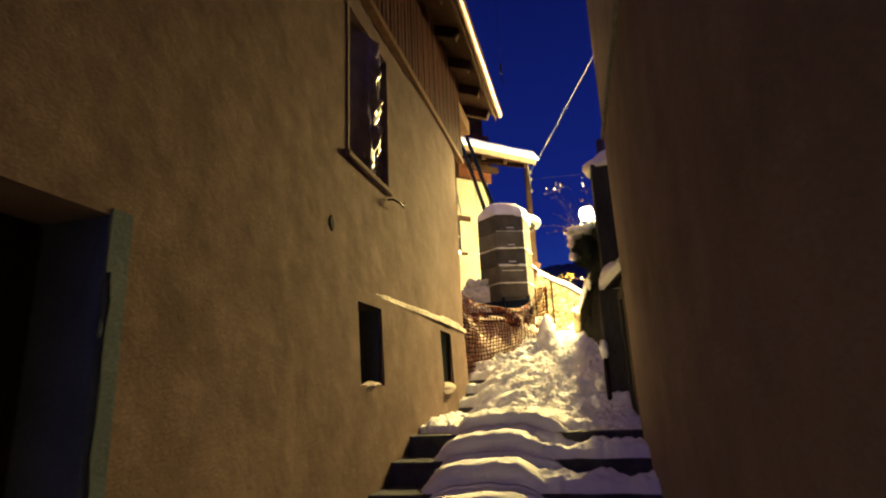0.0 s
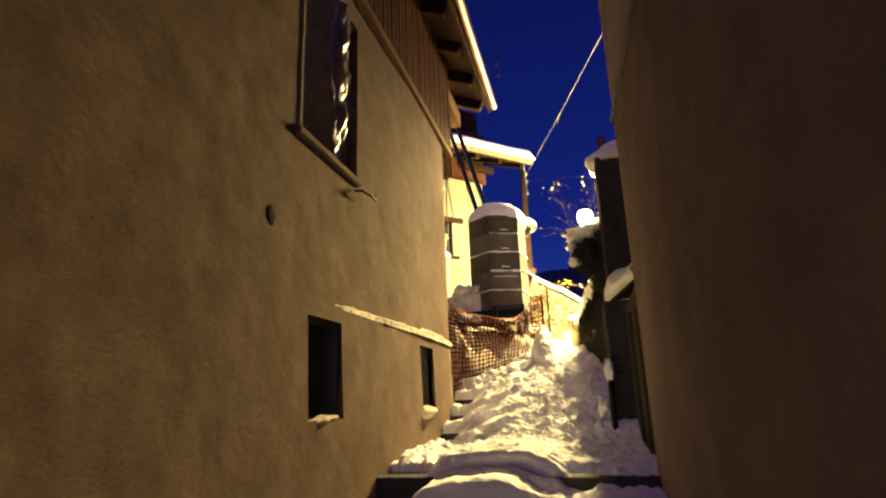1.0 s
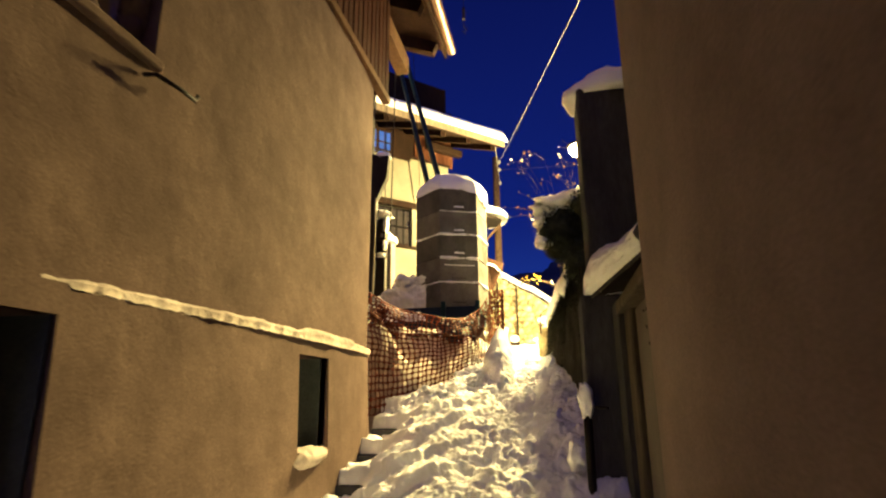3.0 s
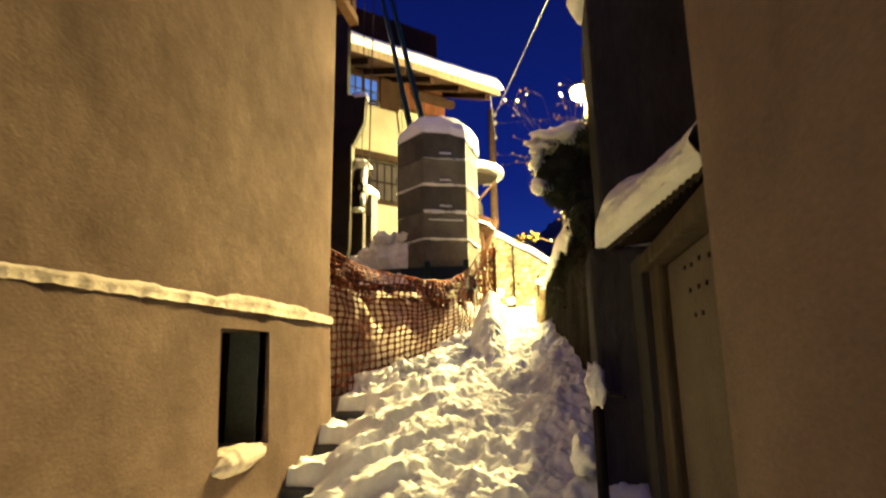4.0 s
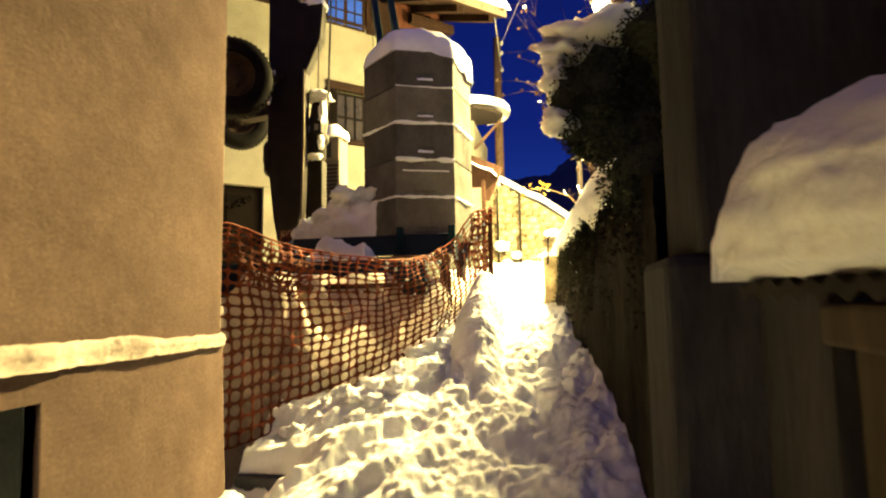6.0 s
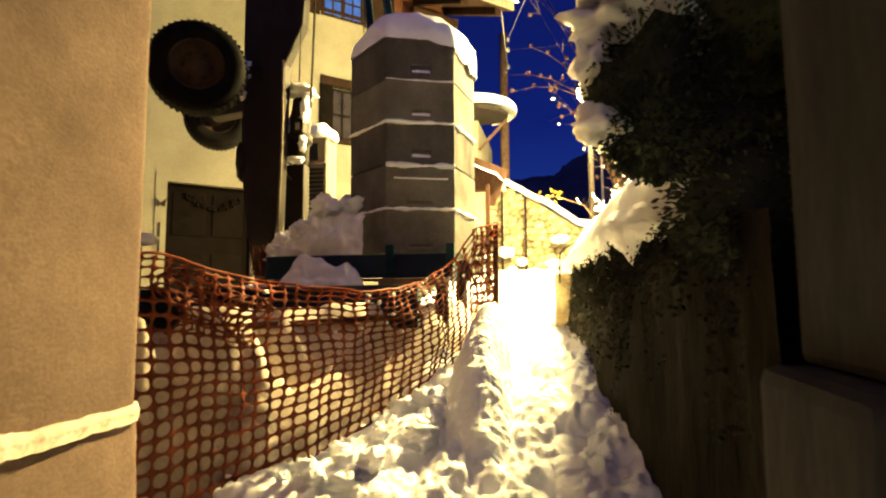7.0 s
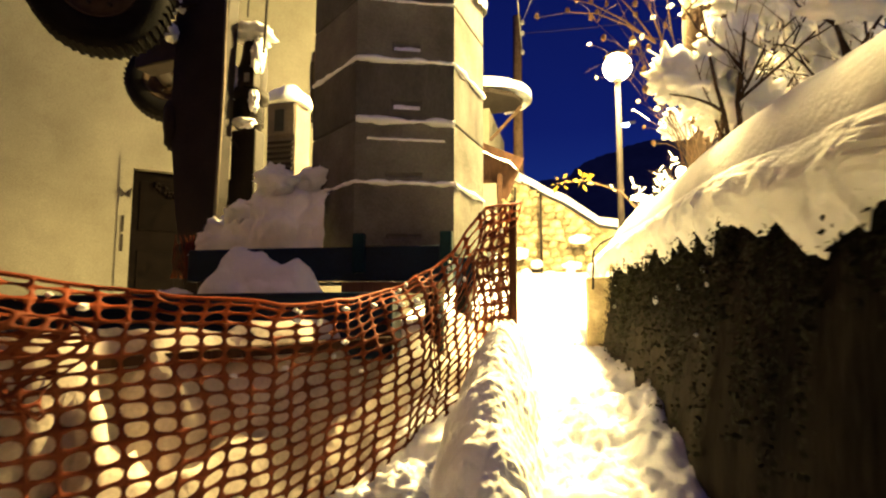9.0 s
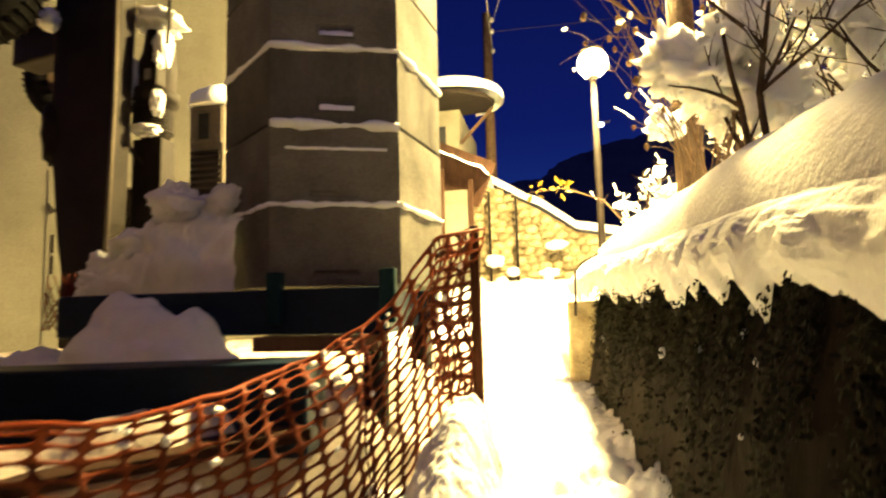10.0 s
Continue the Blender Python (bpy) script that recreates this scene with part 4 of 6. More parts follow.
def transport_wheel(c, r, w, turn):
    """Tyre with rounded shoulders, treads, dished rim and hub, its axle turned from the y axis."""
    e, ax, n = Vector((math.cos(turn), math.sin(turn), 0)), Vector((-math.sin(turn), math.cos(turn), 0)), 48
    at = lambda p, q, a: Vector(c) + e * (r * p * math.cos(a)) + Vector((0, 0, r * p * math.sin(a))) + ax * (w * q)
    def turned(prof):
        m = len(prof)
        return Geo().add([at(p, q, 2 * math.pi * i / n) for i in range(n) for p, q in prof], [(i * m + j, i * m + j + 1, ((i + 1) % n) * m + j + 1, ((i + 1) % n) * m + j) for i in range(n) for j in range(m - 1)])
    wheel = part("wheel", turned([(0.56, -0.5), (0.60, -0.58), (0.72, -0.63), (0.86, -0.60), (0.97, -0.46), (1.0, -0.2), (1.0, 0.2), (0.97, 0.46), (0.86, 0.60), (0.60, 0.58), (0.56, 0.5)]), RUBBER, crane, "black rubber transport tyre", smooth=True)
    part("rim", turned([(0.57, -0.50), (0.55, -0.55), (0.52, -0.46), (0.50, -0.20), (0.36, -0.16), (0.22, -0.30), (0.20, -0.36), (0.0001, -0.36)]), RIM, wheel, "rusty brown dished rim", smooth=True)
    for k in range(6):
        a = math.pi * k / 3
        part("bolt", Geo().tube([at(0.29, -0.30, a), at(0.29, -0.18, a)], 0.014, 6), STEEL_DARK, wheel)
    tread = Geo()
    for k in range(n):
        a = 2 * math.pi * (k + 0.5) / n
        tread.beam(at(1.0, -0.42, a), at(1.0, 0.42, a + 0.05), 0.022, 0.006)
    part("tread", tread, RUBBER, wheel)
WH_A, WH_B = Vector((-2.30, 9.93, 5.08)), Vector((-3.35, 11.73, 5.34))
transport_wheel(WH_A, 0.365, 0.22, radians(32))
transport_wheel(WH_B, 0.36, 0.22, radians(32))
part("axle", Geo().tube([WH_A, WH_B], 0.06, 12), STEEL_DARK, crane, smooth=True)
part("axle_arm", Geo().beam((-2.62, 10.62, 5.05), (-1.95, 10.50, 5.05), 0.16, 0.28), STEEL_DARK, crane, bevel=0.015)
part("mudguard_stay", Geo().beam((-2.42, 10.25, 5.20), (-2.0, 10.44, 5.26), 0.05, 0.06), STEEL_DARK, crane, bevel=0.008)
s = part("snow_on_axle", Geo().blob((-2.18, 10.40, 5.26), (0.07, 0.06, 0.07), 4, 0.6, 2.2, 24, 16), SNOW, smooth=True)
tagged(s, "small lump of snow caught on the axle arm", "snow", kind="stuff")

# winch motor with frozen snow
def lathe(cx, cy, prof, n=24, lean=0.0):
    """A turned body: prof lists (height, radius)."""
    return Geo().tube([(cx + lean * (z - prof[0][0]), cy, z) for z, r in prof], [r for z, r in prof], n)
WX, WY = -1.80, 10.66
winch = part("winch", lathe(WX, WY, [(4.44, 0.05), (4.46, 0.09), (4.64, 0.095), (4.645, 0.118), (4.71, 0.118), (4.715, 0.095), (4.86, 0.10), (4.92, 0.085), (5.05, 0.075), (5.09, 0.03)], lean=0.06), STEEL_DARK, crane, "dark winch motor", smooth=True)
for k in range(10):
    part("fin", Geo().tube([(WX, WY, 4.48 + k * 0.016), (WX, WY, 4.487 + k * 0.016)], 0.104, 24), STEEL_DARK, winch)
part("terminal_box", Geo().box(WX + 0.03, WX + 0.115, WY - 0.13, WY - 0.05, 4.70, 4.83), STEEL_DARK, winch, bevel=0.01)
part("name_plate", Geo().box(WX + 0.045, WX + 0.085, WY - 0.134, WY - 0.13, 4.73, 4.79), STEEL_GREY, winch)
part("cable", Geo().tube([(WX - 0.08, WY - 0.06, 4.66), (WX - 0.12, WY - 0.06, 4.52), (WX - 0.09, WY - 0.06, 4.38), (WX - 0.02, WY - 0.04, 4.30)], 0.011, 7), STEEL_DARK, winch, smooth=True)
part("bracket", Geo().box(WX - 0.09, WX + 0.09, WY - 0.05, WY + 0.07, 3.60, 4.44), STEEL_DARK, crane, bevel=0.01)
g = Geo()
for k, (c, r) in enumerate((((0.045, -0.02, 5.10), (0.125, 0.11, 0.075)), ((0.10, -0.06, 4.94), (0.035, 0.06, 0.12)), ((-0.085, -0.09, 4.76), (0.05, 0.05, 0.11)), ((0.03, -0.09, 4.47), (0.07, 0.05, 0.035)), ((0.095, -0.09, 4.62), (0.03, 0.04, 0.07)), ((0.10, -0.1, 4.84), (0.025, 0.03, 0.05)))):
    g = Geo().blob((WX + c[0], WY + c[1], c[2]), r, k + 3, 0.45, 2.4, 30, 20)
    s = part("snow_on_winch", g, SNOW, smooth=True)
    tagged(s, "crusted snow on the winch motor", "snow", kind="stuff")
cabinet = part("cabinet", Geo().box(-2.11, -1.85, 11.40, 11.66, 3.40, 4.93), GATE_METAL, crane, "grey control cabinet", bevel=0.012)
part("door", Geo().box(-2.10, -1.86, 11.388, 11.40, 4.65, 4.91), GATE_METAL, cabinet, bevel=0.004)
part("inspection_window", Geo().box(-2.03, -1.95, 11.38, 11.39, 4.68, 4.86), DARK, cabinet)
for k in range(10):
    part("louvre", Geo().beam((-2.09, 11.392, 4.18 + k * 0.045), (-1.87, 11.392, 4.18 + k * 0.045), 0.018, 0.022), STEEL_DARK, cabinet)
s = part("snow_on_cabinet", Geo().blob((-1.985, 11.52, 4.93), (0.19, 0.19, 0.17), 6, 0.12, 1.4, 30, 18, -0.05), SNOW, smooth=True)
tagged(s, "cap of snow on the control cabinet", "snow", kind="stuff")
for a, b, r in (((-1.66, 10.4, 5.1), (-1.72, 10.6, 9.5), 0.006), ((-1.60, 10.5, 4.9), (-1.60, 10.75, 9.5), 0.010), ((-1.18, 10.75, 4.9), (-1.52, 11.2, 9.5), 0.005)):
    part("hoist_rope", Geo().tube([a, b], r, 6), STEEL_DARK, crane)
# jib, rope and hook block
part("jib", Geo().beam((-2.04, 10.53, 13.0), (-0.3, 12.15, 13.1), 0.3, 0.4), STEEL_DARK, crane)
part("mast_head", Geo().box(-2.2, -1.88, 10.40, 10.66, 11.0, 13.3), STEEL_DARK, crane)
part("hoist_rope", Geo().tube([(-0.65, 11.89, 9.5), (-0.65, 11.89, 13.0)], 0.004, 6), STEEL_DARK, crane)
hook = part("hook_block", Geo().box(-0.675, -0.625, 11.87, 11.91, 9.34, 9.60).tube([(-0.65, 11.89, 9.30), (-0.65, 11.89, 9.18), (-0.60, 11.89, 9.10), (-0.64, 11.89, 9.04), (-0.69, 11.89, 9.09)], 0.011, 8), STEEL_DARK, crane, "dark hook block", bevel=0.01)

# ---- yard behind the net ----
def yard_z(x, y):
    d = (net_x(min(y, 10.1)) - x) * 0.87
    along = (y - 8.25) / 1.9 * 2.185
    rim = float(np.interp(along, [-0.1, 0.3, 0.75, 1.15, 1.5, 1.8, 2.2], [3.40, 3.33, 3.27, 3.28, 3.32, 3.36, 3.38])) - 0.10
    low = 2.34 + 0.36 * bezel(y, 8.3, 10.0)
    w = d + 0.07 * fr(x, y, 0.5, 2.0)
    z = low + max(0.0, rim - low) * (0.50 * bezel(w, -0.02, 0.17) + 0.50 * bezel(w, 0.12, 0.36))
    z -= 0.14 * bezel(w, 0.42, 0.62)
    # hollows between the thrown lumps
    z -= 0.30 * bezel(fr(x, y, 7, 2.6), 0.16, 0.34) * bezel(w, 0.12, 0.26)
    q = (x + 0.04 * fr(x, y, 1, 5), y, 0.7)
    z += 0.05 * fr(x, y, 0.5, 2.4) + 0.05 * crumbs(q, 5, 2) + 0.025 * crumbs(q, 11, 4) - 0.03
    z -= 0.52 * (1 - bezel(y + 0.25 * fr(x, y, 1, 3), 8.16, 8.64))
    return min(z, 3.22 - 0.17 * bezel(d, 0.42, 0.55) + 0.03 * fr(x, y, 3, 3))
def yard_at(u, v):
    y = 8.02 + 9 * v * (0.45 + 0.55 * v)
    x = net_x(min(y, 10.1)) - 0.03 - 8 * u * (0.10 + 0.90 * u)
    return (x, y, yard_z(x, y) if u > 0 else 1.9)
# the yard's shade behind the net is partly in this snow's colour
yard = part("snow_in_yard", Geo().sheet(150, 190, yard_at), SNOW_DIRTY_DIM, smooth=True)
tagged(yard, "lumpy grimy snow covering the building yard, dimmed in colour for its shade", "snow", kind="stuff")
def mound(x0, x1, yc, ry, zb, height, lump, lump_s, seed):
    """A heap with a steep front, laid along x; height(x) gives its crest."""
    def at(u, v):
        x = x0 + (x1 - x0) * u
        a = radians(-8 + 150 * v)
        h = height(x)
        q = Vector((x, yc - ry * math.cos(a) * (0.75 + 0.25 * abs(math.cos(a))), zb + h * max(0.0, math.sin(a)) ** 0.75))
        n = Vector((0, -math.cos(a), math.sin(a)))
        k = lump * (crumbs(q, lump_s, seed) + 0.5 * crumbs(q, lump_s * 2.3, seed + 5)) * bezel(v, 0.02, 0.2) + 0.03 * fr(x, q.y, q.z, 4)
        q += n * k * min(1.0, h / 0.15)
        q.x += 0.5 * lump * fr(q.x, q.z, seed, 6)
        return q
    return Geo().sheet(110, 70, at)


heap = part("snow_heap", mound(-1.84, -0.98, 10.50, 0.34, 3.56, lambda x: 0.02 + 0.13 * bezel(x, -1.84, -1.70) + 0.05 * math.sin(x * 19) * bezel(x, -1.84, -1.6) + 0.30 * bezel(x, -1.66, -1.36), 0.06, 9.0, 3), SNOW, smooth=True)
tagged(heap, "crumbling heap of snow on the crane base", "snow", kind="stuff")
rnd = random.Random(12)
g = Geo()
for k in range(34):
    x = rnd.uniform(-1.80, -1.06)
    crest = 3.60 + 0.13 * bezel(x, -1.82, -1.62) + 0.29 * bezel(x, -1.64, -1.34)
    r = rnd.uniform(0.035, 0.085)
    g.blob((x, rnd.uniform(10.17, 10.42), crest - rnd.uniform(-0.02, 0.10)), (r * rnd.uniform(0.9, 1.3), r, r * rnd.uniform(0.7, 1.0)), k + 5, 0.55, 2.0, 18, 12)
clods_ob = part("snow_clods", g, SNOW, smooth=True)
tagged(clods_ob, "frozen clods of snow on the heap", "snow", kind="stuff")
heap = part("snow_heap", mound(-2.75, -0.66, 9.98, 0.16, 2.98, lambda x: 0.20 + 0.12 * bezel(x, -2.75, -1.7) + 0.03 * math.sin(x * 13) + 0.19 * bezel(x, -1.62, -1.40) - 0.24 * bezel(x, -1.06, -0.86) - 0.05 * bezel(x, -0.9, -0.7), 0.055, 7, 8), SNOW, smooth=True)
tagged(heap, "smooth heap of snow in front of the crane base", "snow", kind="stuff")
crate = thing("crate", "dark timber crate with snow on its lid", "crate")
part("body", Geo().box(-2.42, -1.89, 8.55, 8.95, 2.7, 3.60), WOOD_DARK, crate, bevel=0.01)
for k in range(4):
    part("slat", Geo().box(-2.43, -1.88, 8.53, 8.55, 2.75 + k * 0.21, 2.93 + k * 0.21), WOOD_GREY, crate, bevel=0.006)
s = part("snow_on_crate", Geo().blob((-2.15, 8.75, 3.61), (0.32, 0.26, 0.11), 3, 0.12, 1.6, 22, 12, 0.0), SNOW, smooth=True)
tagged(s, "snow on the crate", "snow", kind="stuff")
s = part("snow_block", Geo().blob((-1.90, 8.86, 3.585), (0.13, 0.11, 0.065), 6, 0.3, 1.6, 26, 16, -0.3), SNOW, smooth=True)
tagged(s, "flat lump of snow on the crate edge", "snow", kind="stuff")
g = Geo()
for k in range(26):
    a = random.uniform(0, 6.28)
    c = Vector((-1.87, 10.2, 3.56))
    pts = [c + Vector((0.06 * math.cos(a + t) * (1 - 0.3 * t), 0.06 * math.sin(a * 2 + t), -0.13 + 0.13 * t * random.uniform(0.6, 1.1))) for t in (0, 0.6, 1.2, 1.8)]
    g.tube(pts, 0.004, 5)
t = part("cable_bundle", g, ORANGE_DIRTY, smooth=True)
tagged(t, "tangled bundle of red-orange net cord", "cord", kind="stuff")
planks = thing("plank_stack", "dark snow-dusted planks lying behind the net", "planks")
for k, (a, b) in enumerate((((-1.25, 8.78, 3.10), (-0.42, 9.62, 3.14)), ((-1.3, 8.45, 2.52), (-1.0, 8.7, 2.62)))):
    part("plank", Geo().beam(a, b, 0.13, 0.035), WOOD_DARK, planks, bevel=0.004)

# ---- net fence ----
net = thing("net_fence", "sagging orange plastic safety net along the steps", "fence")
TOP_S, TOP_Z = [-0.1, 0.3, 0.75, 1.15, 1.5, 1.8, 1.95, 2.2], [3.43, 3.35, 3.29, 3.30, 3.36, 3.52, 3.74, 3.79]
BOT_S, BOT_Z = [-0.1, 0.5, 1.2, 1.7, 2.2], [2.26, 2.36, 2.56, 2.82, 3.05]
NL = math.hypot(1.08, 1.9)
def net_at(s, v):
    zt, zb = float(np.interp(s, TOP_S, TOP_Z)), float(np.interp(s, BOT_S, BOT_Z))
    w = 1 - (1 - v) ** 1.3 if s < 1.6 else v
    bulge = 0.10 * math.sin(math.pi * v) * fr(s * 0.8, v * 0.7, 0, 1.3) + 0.035 * fr(s, v, 3, 3.5) + 0.05 * bezel(v, 0.80, 1.0) * math.sin(s * 5)
    s2 = s + 0.03 * fr(s, v, 8, 2.0)
    z = zb + (zt - zb) * w + 0.03 * fr(s, v, 5, 2.2) * math.sin(math.pi * v) + 0.018 * fr(s, 0, 2, 3.5) * v
    return (-1.05 + 1.08 / NL * s2 - bulge * 0.87, 8.25 + 1.9 / NL * s2 + bulge * 0.5, z)
NC, NR = 36, 20
g, g_rim = Geo(), Geo()
for i in range(NC):
    for j in range(NR):
        ring, hole = [], []
        for k in range(12):
            a = 2 * math.pi * k / 12 + math.pi / 12
            cx, cy = math.cos(a), math.sin(a)
            q = 0.5 / max(abs(cx), abs(cy))
            h = 1 / (abs(cx / 0.425) ** 2.8 + abs(cy / 0.40) ** 2.8) ** (1 / 2.8)
            ring.append((i + 0.5 + q * cx, j + 0.5 + q * cy))
            hole.append((i + 0.5 + h * cx, j + 0.5 + h * cy))
        P = [net_at(-0.28 + 2.47 * a / NC, b / NR) for a, b in ring + hole]
        (g_rim if j >= NR - 3 else g).add(P, [(k, (k + 1) % 12, 12 + (k + 1) % 12, 12 + k) for k in range(12)])
mesh_net = weld(part("netting", g, ORANGE_DIRTY, net, "dirty orange plastic mesh with oval holes", smooth=True))
rim_net = weld(part("rim_netting", g_rim, ORANGE, net, "bright orange gathered top of the mesh", smooth=True))
for m in (mesh_net, rim_net):
    sol = m.modifiers.new("thick", "SOLIDIFY")
    sol.thickness = 0.005
# gathered end of the net behind the post, and the drooping layers at the house corner
def fold_at(a, b):
    return (0.03 - 0.20 * a + 0.02 * math.sin(b * 9), 10.16 + 0.10 * a + 0.04 * math.sin(a * 12 + b * 3), 3.16 + 0.63 * b - 0.02 * a)
def drape_at(a, b):
    return (-1.16 + 0.30 * a + 0.04 * math.sin(b * 6 + a * 3), 8.24 + 0.28 * a + 0.05 * math.sin(a * 11 + b * 5), 3.10 - 0.06 * a + (0.28 - 0.06 * a) * b + 0.03 * math.sin(a * 6))
for fn, nc, nr in ((fold_at, 5, 9), (drape_at, 13, 8)):
    g = Geo()
    for i in range(nc):
        for j in range(nr):
            ring, hole = [], []
            for k in range(12):
                a = 2 * math.pi * k / 12 + math.pi / 12
                cx, cy = math.cos(a), math.sin(a)
                q = 0.5 / max(abs(cx), abs(cy))
                h = 0.39 / (abs(cx) ** 2.8 + abs(cy) ** 2.8) ** (1 / 2.8)
                ring.append(((i + 0.5 + q * cx) / nc, (j + 0.5 + q * cy) / nr))
                hole.append(((i + 0.5 + h * cx) / nc, (j + 0.5 + h * cy) / nr))
            g.add([fn(a, b) for a, b in ring + hole], [(k, (k + 1) % 12, 12 + (k + 1) % 12, 12 + k) for k in range(12)])
    m = weld(part("gathered_netting", g, ORANGE_DIRTY, net, "bunched orange mesh", smooth=True))
    so = m.modifiers.new("thick", "SOLIDIFY")
    so.thickness = 0.005
part("post", Geo().box(0.018, 0.055, 10.13, 10.165, 2.6, 3.80), WOOD_RED, net, "reddish wooden end post", bevel=0.008)
part("top_cord", Geo().tube([net_at(-0.28 + 2.47 * i / 60, 1.0) for i in range(61)], 0.007, 6), ORANGE, net, smooth=True)
for k in range(26):
    s, v = random.uniform(0.3, 2.1), random.uniform(0.55, 1.0)
    c = Vector(net_at(s, v)) + Vector((0.01, -0.006, 0.004))
    sn = part("snow_crumb", Geo().blob(c, (random.uniform(0.006, 0.016), random.uniform(0.006, 0.013), random.uniform(0.006, 0.011)), k, 0.6, 2, 12, 8), SNOW, smooth=True)
    tagged(sn, "crumb of snow caught in the net", "snow", kind="stuff")

# ---- far chalet ----
FA = radians(46)
FD, FN = (math.sin(FA), math.cos(FA)), (math.cos(FA), -math.sin(FA))
def fac(s, z, d=0.0):
    return (-5.99 + FD[0] * s - FN[0] * d, 14.19 + FD[1] * s - FN[1] * d, z)
def facbox(s0, s1, z0, z1, d0, d1, g=None):
    return (g or Geo()).add([fac(s0, z0, d0), fac(s1, z0, d0), fac(s1, z0, d1), fac(s0, z0, d1), fac(s0, z1, d0), fac(s1, z1, d0), fac(s1, z1, d1), fac(s0, z1, d1)],
                            [(0, 3, 2, 1), (4, 5, 6, 7), (0, 1, 5, 4), (1, 2, 6, 5), (2, 3, 7, 6), (3, 0, 4, 7)])
chalet = thing("chalet", "cream-rendered chalet with dark timber gable and snowy roof", "house")
weld(part("wall", pierced(Geo(), -9, 5.4, 2.5, 9.0, [(0, 1.40, 2.6, 5.25), (2.9, 4.2, 6.42, 7.5)], lambda u, z, d: fac(u, z, d), 0.4), CREAM, chalet, "cream rendered wall"))
part("side_wall", facbox(4.95, 5.38, 2.5, 8.98, 0.42, 7), CREAM, chalet)
part("back_wall", facbox(-9, 5.4, 2.5, 9.0, 7.0, 7.4), CREAM, chalet)
part("timber_wall", facbox(-9, 5.38, 9.0, 11.6, 0.06, 0.4), CHALET_WOOD, chalet)
tb = part("timber_board", facbox(0, 0.16, 9.0, 10.8, 0.02, 0.06), RED_LARCH, chalet, "vertical stained board")
for k in range(1, 26):
    s0 = 1.3 + k * 0.165
    if 2.6 < s0 + 0.16 and s0 < 4.22:
        continue
    b = tb.copy()
    scene.collection.objects.link(b)
    b.location = (FD[0] * s0, FD[1] * s0, 0.02 * (k % 3))
part("wall_beam", facbox(-9, 5.45, 9.0, 9.08, -0.03, 0.05), CHALET_WOOD, chalet, bevel=0.01)
# pitched roof with deep eaves
RP = 0.46
def roof_pt(s, d, h):
    return fac(s, 9.10 + (d + 2.05) * RP + h, d)
def roof_slab(s0, s1, d0, d1, h0, h1):
    q = [roof_pt(s0, d0, h0), roof_pt(s1, d0, h0), roof_pt(s1, d1, h0), roof_pt(s0, d1, h0), roof_pt(s0, d0, h1), roof_pt(s1, d0, h1), roof_pt(s1, d1, h1), roof_pt(s0, d1, h1)]
    return Geo().add(q, [(0, 3, 2, 1), (4, 5, 6, 7), (0, 1, 5, 4), (1, 2, 6, 5), (2, 3, 7, 6), (3, 0, 4, 7)])
part("roof", roof_slab(-9, 5.85, -2.05, 4, -0.16, 0.0), CHALET_WOOD, chalet, "dark boarded roof with deep eaves")
for k in range(9):
    s0 = 5.6 - k * 0.8
    part("rafter", roof_slab(s0 - 0.07, s0 + 0.07, -1.9, 0.1, -0.32, -0.165), CHALET_WOOD, chalet)
part("purlin", facbox(4.6, 5.75, 9.35, 9.55, -0.25, -0.07), CHALET_WOOD, chalet, bevel=0.01)
part("fascia", roof_slab(-9, 5.86, -2.09, -2.05, -0.14, 0.04), WOOD_GREY, chalet)
def crs(u, v):
    d = -2.16 + 2.6 * max(0, v - 0.3) - 0.05 * math.sin(min(1, v / 0.3) * math.pi)
    s = -9 + 14.9 * u
    return roof_pt(s, d, 0.03 + (0.26 + 0.03 * fr(s, d, 0, 0.8)) * min(1, v / 0.3) ** 0.7 * (1 - bezel(u, 0.99, 1.0)))
ch_snow = part("snow_on_chalet_roof", Geo().sheet(150, 20, crs), SNOW, smooth=True)
tagged(ch_snow, "thick slab of snow on the chalet roof", "snow", kind="stuff")
part("door_frame", facbox(-0.17, 0.0, 3.0, 5.39, -0.02, 0.2, facbox(0.0, 1.57, 5.252, 5.39, -0.02, 0.2)), CREAM, chalet, "pale plaster door surround")
cd = part("door", facbox(0.002, 1.40, 2.8, 5.25, 0.12, 0.2), DOOR_DARK, chalet, "dark wooden front door")
for s0 in (0.10, 0.74):
    for z0 in (3.3, 4.35):
        part("panel", facbox(s0, s0 + 0.52, z0, z0 + 0.75, 0.10, 0.12), DOOR_DARK, cd, bevel=0.01)
garland = Geo()
for k in range(60):
    a = random.random()
    p = fac(0.3 + 0.9 * a, 5.05 - 0.18 * math.sin(math.pi * a) + random.uniform(-0.05, 0.05), 0.08)
    garland.blob(p, (0.03, 0.03, 0.03), k, 0.4, 2, 6, 5)
gl = part("garland", garland, DOOR_DARK, smooth=True)
tagged(gl, "dark fir garland hung over the front door", "garland")
bf = thing("butterfly_ornament", "small dark butterfly ornament on the door surround", "ornament")
for sx in (-1, 1):
    part("wing", Geo().add([fac(-0.09, 4.87, -0.03), fac(-0.09 + sx * 0.085, 4.96, -0.045), fac(-0.09 + sx * 0.075, 4.88, -0.045), fac(-0.09 + sx * 0.06, 4.80, -0.04), fac(-0.09, 4.84, -0.03)], [(0, 1, 2, 3, 4)]), STEEL_DARK, bf)
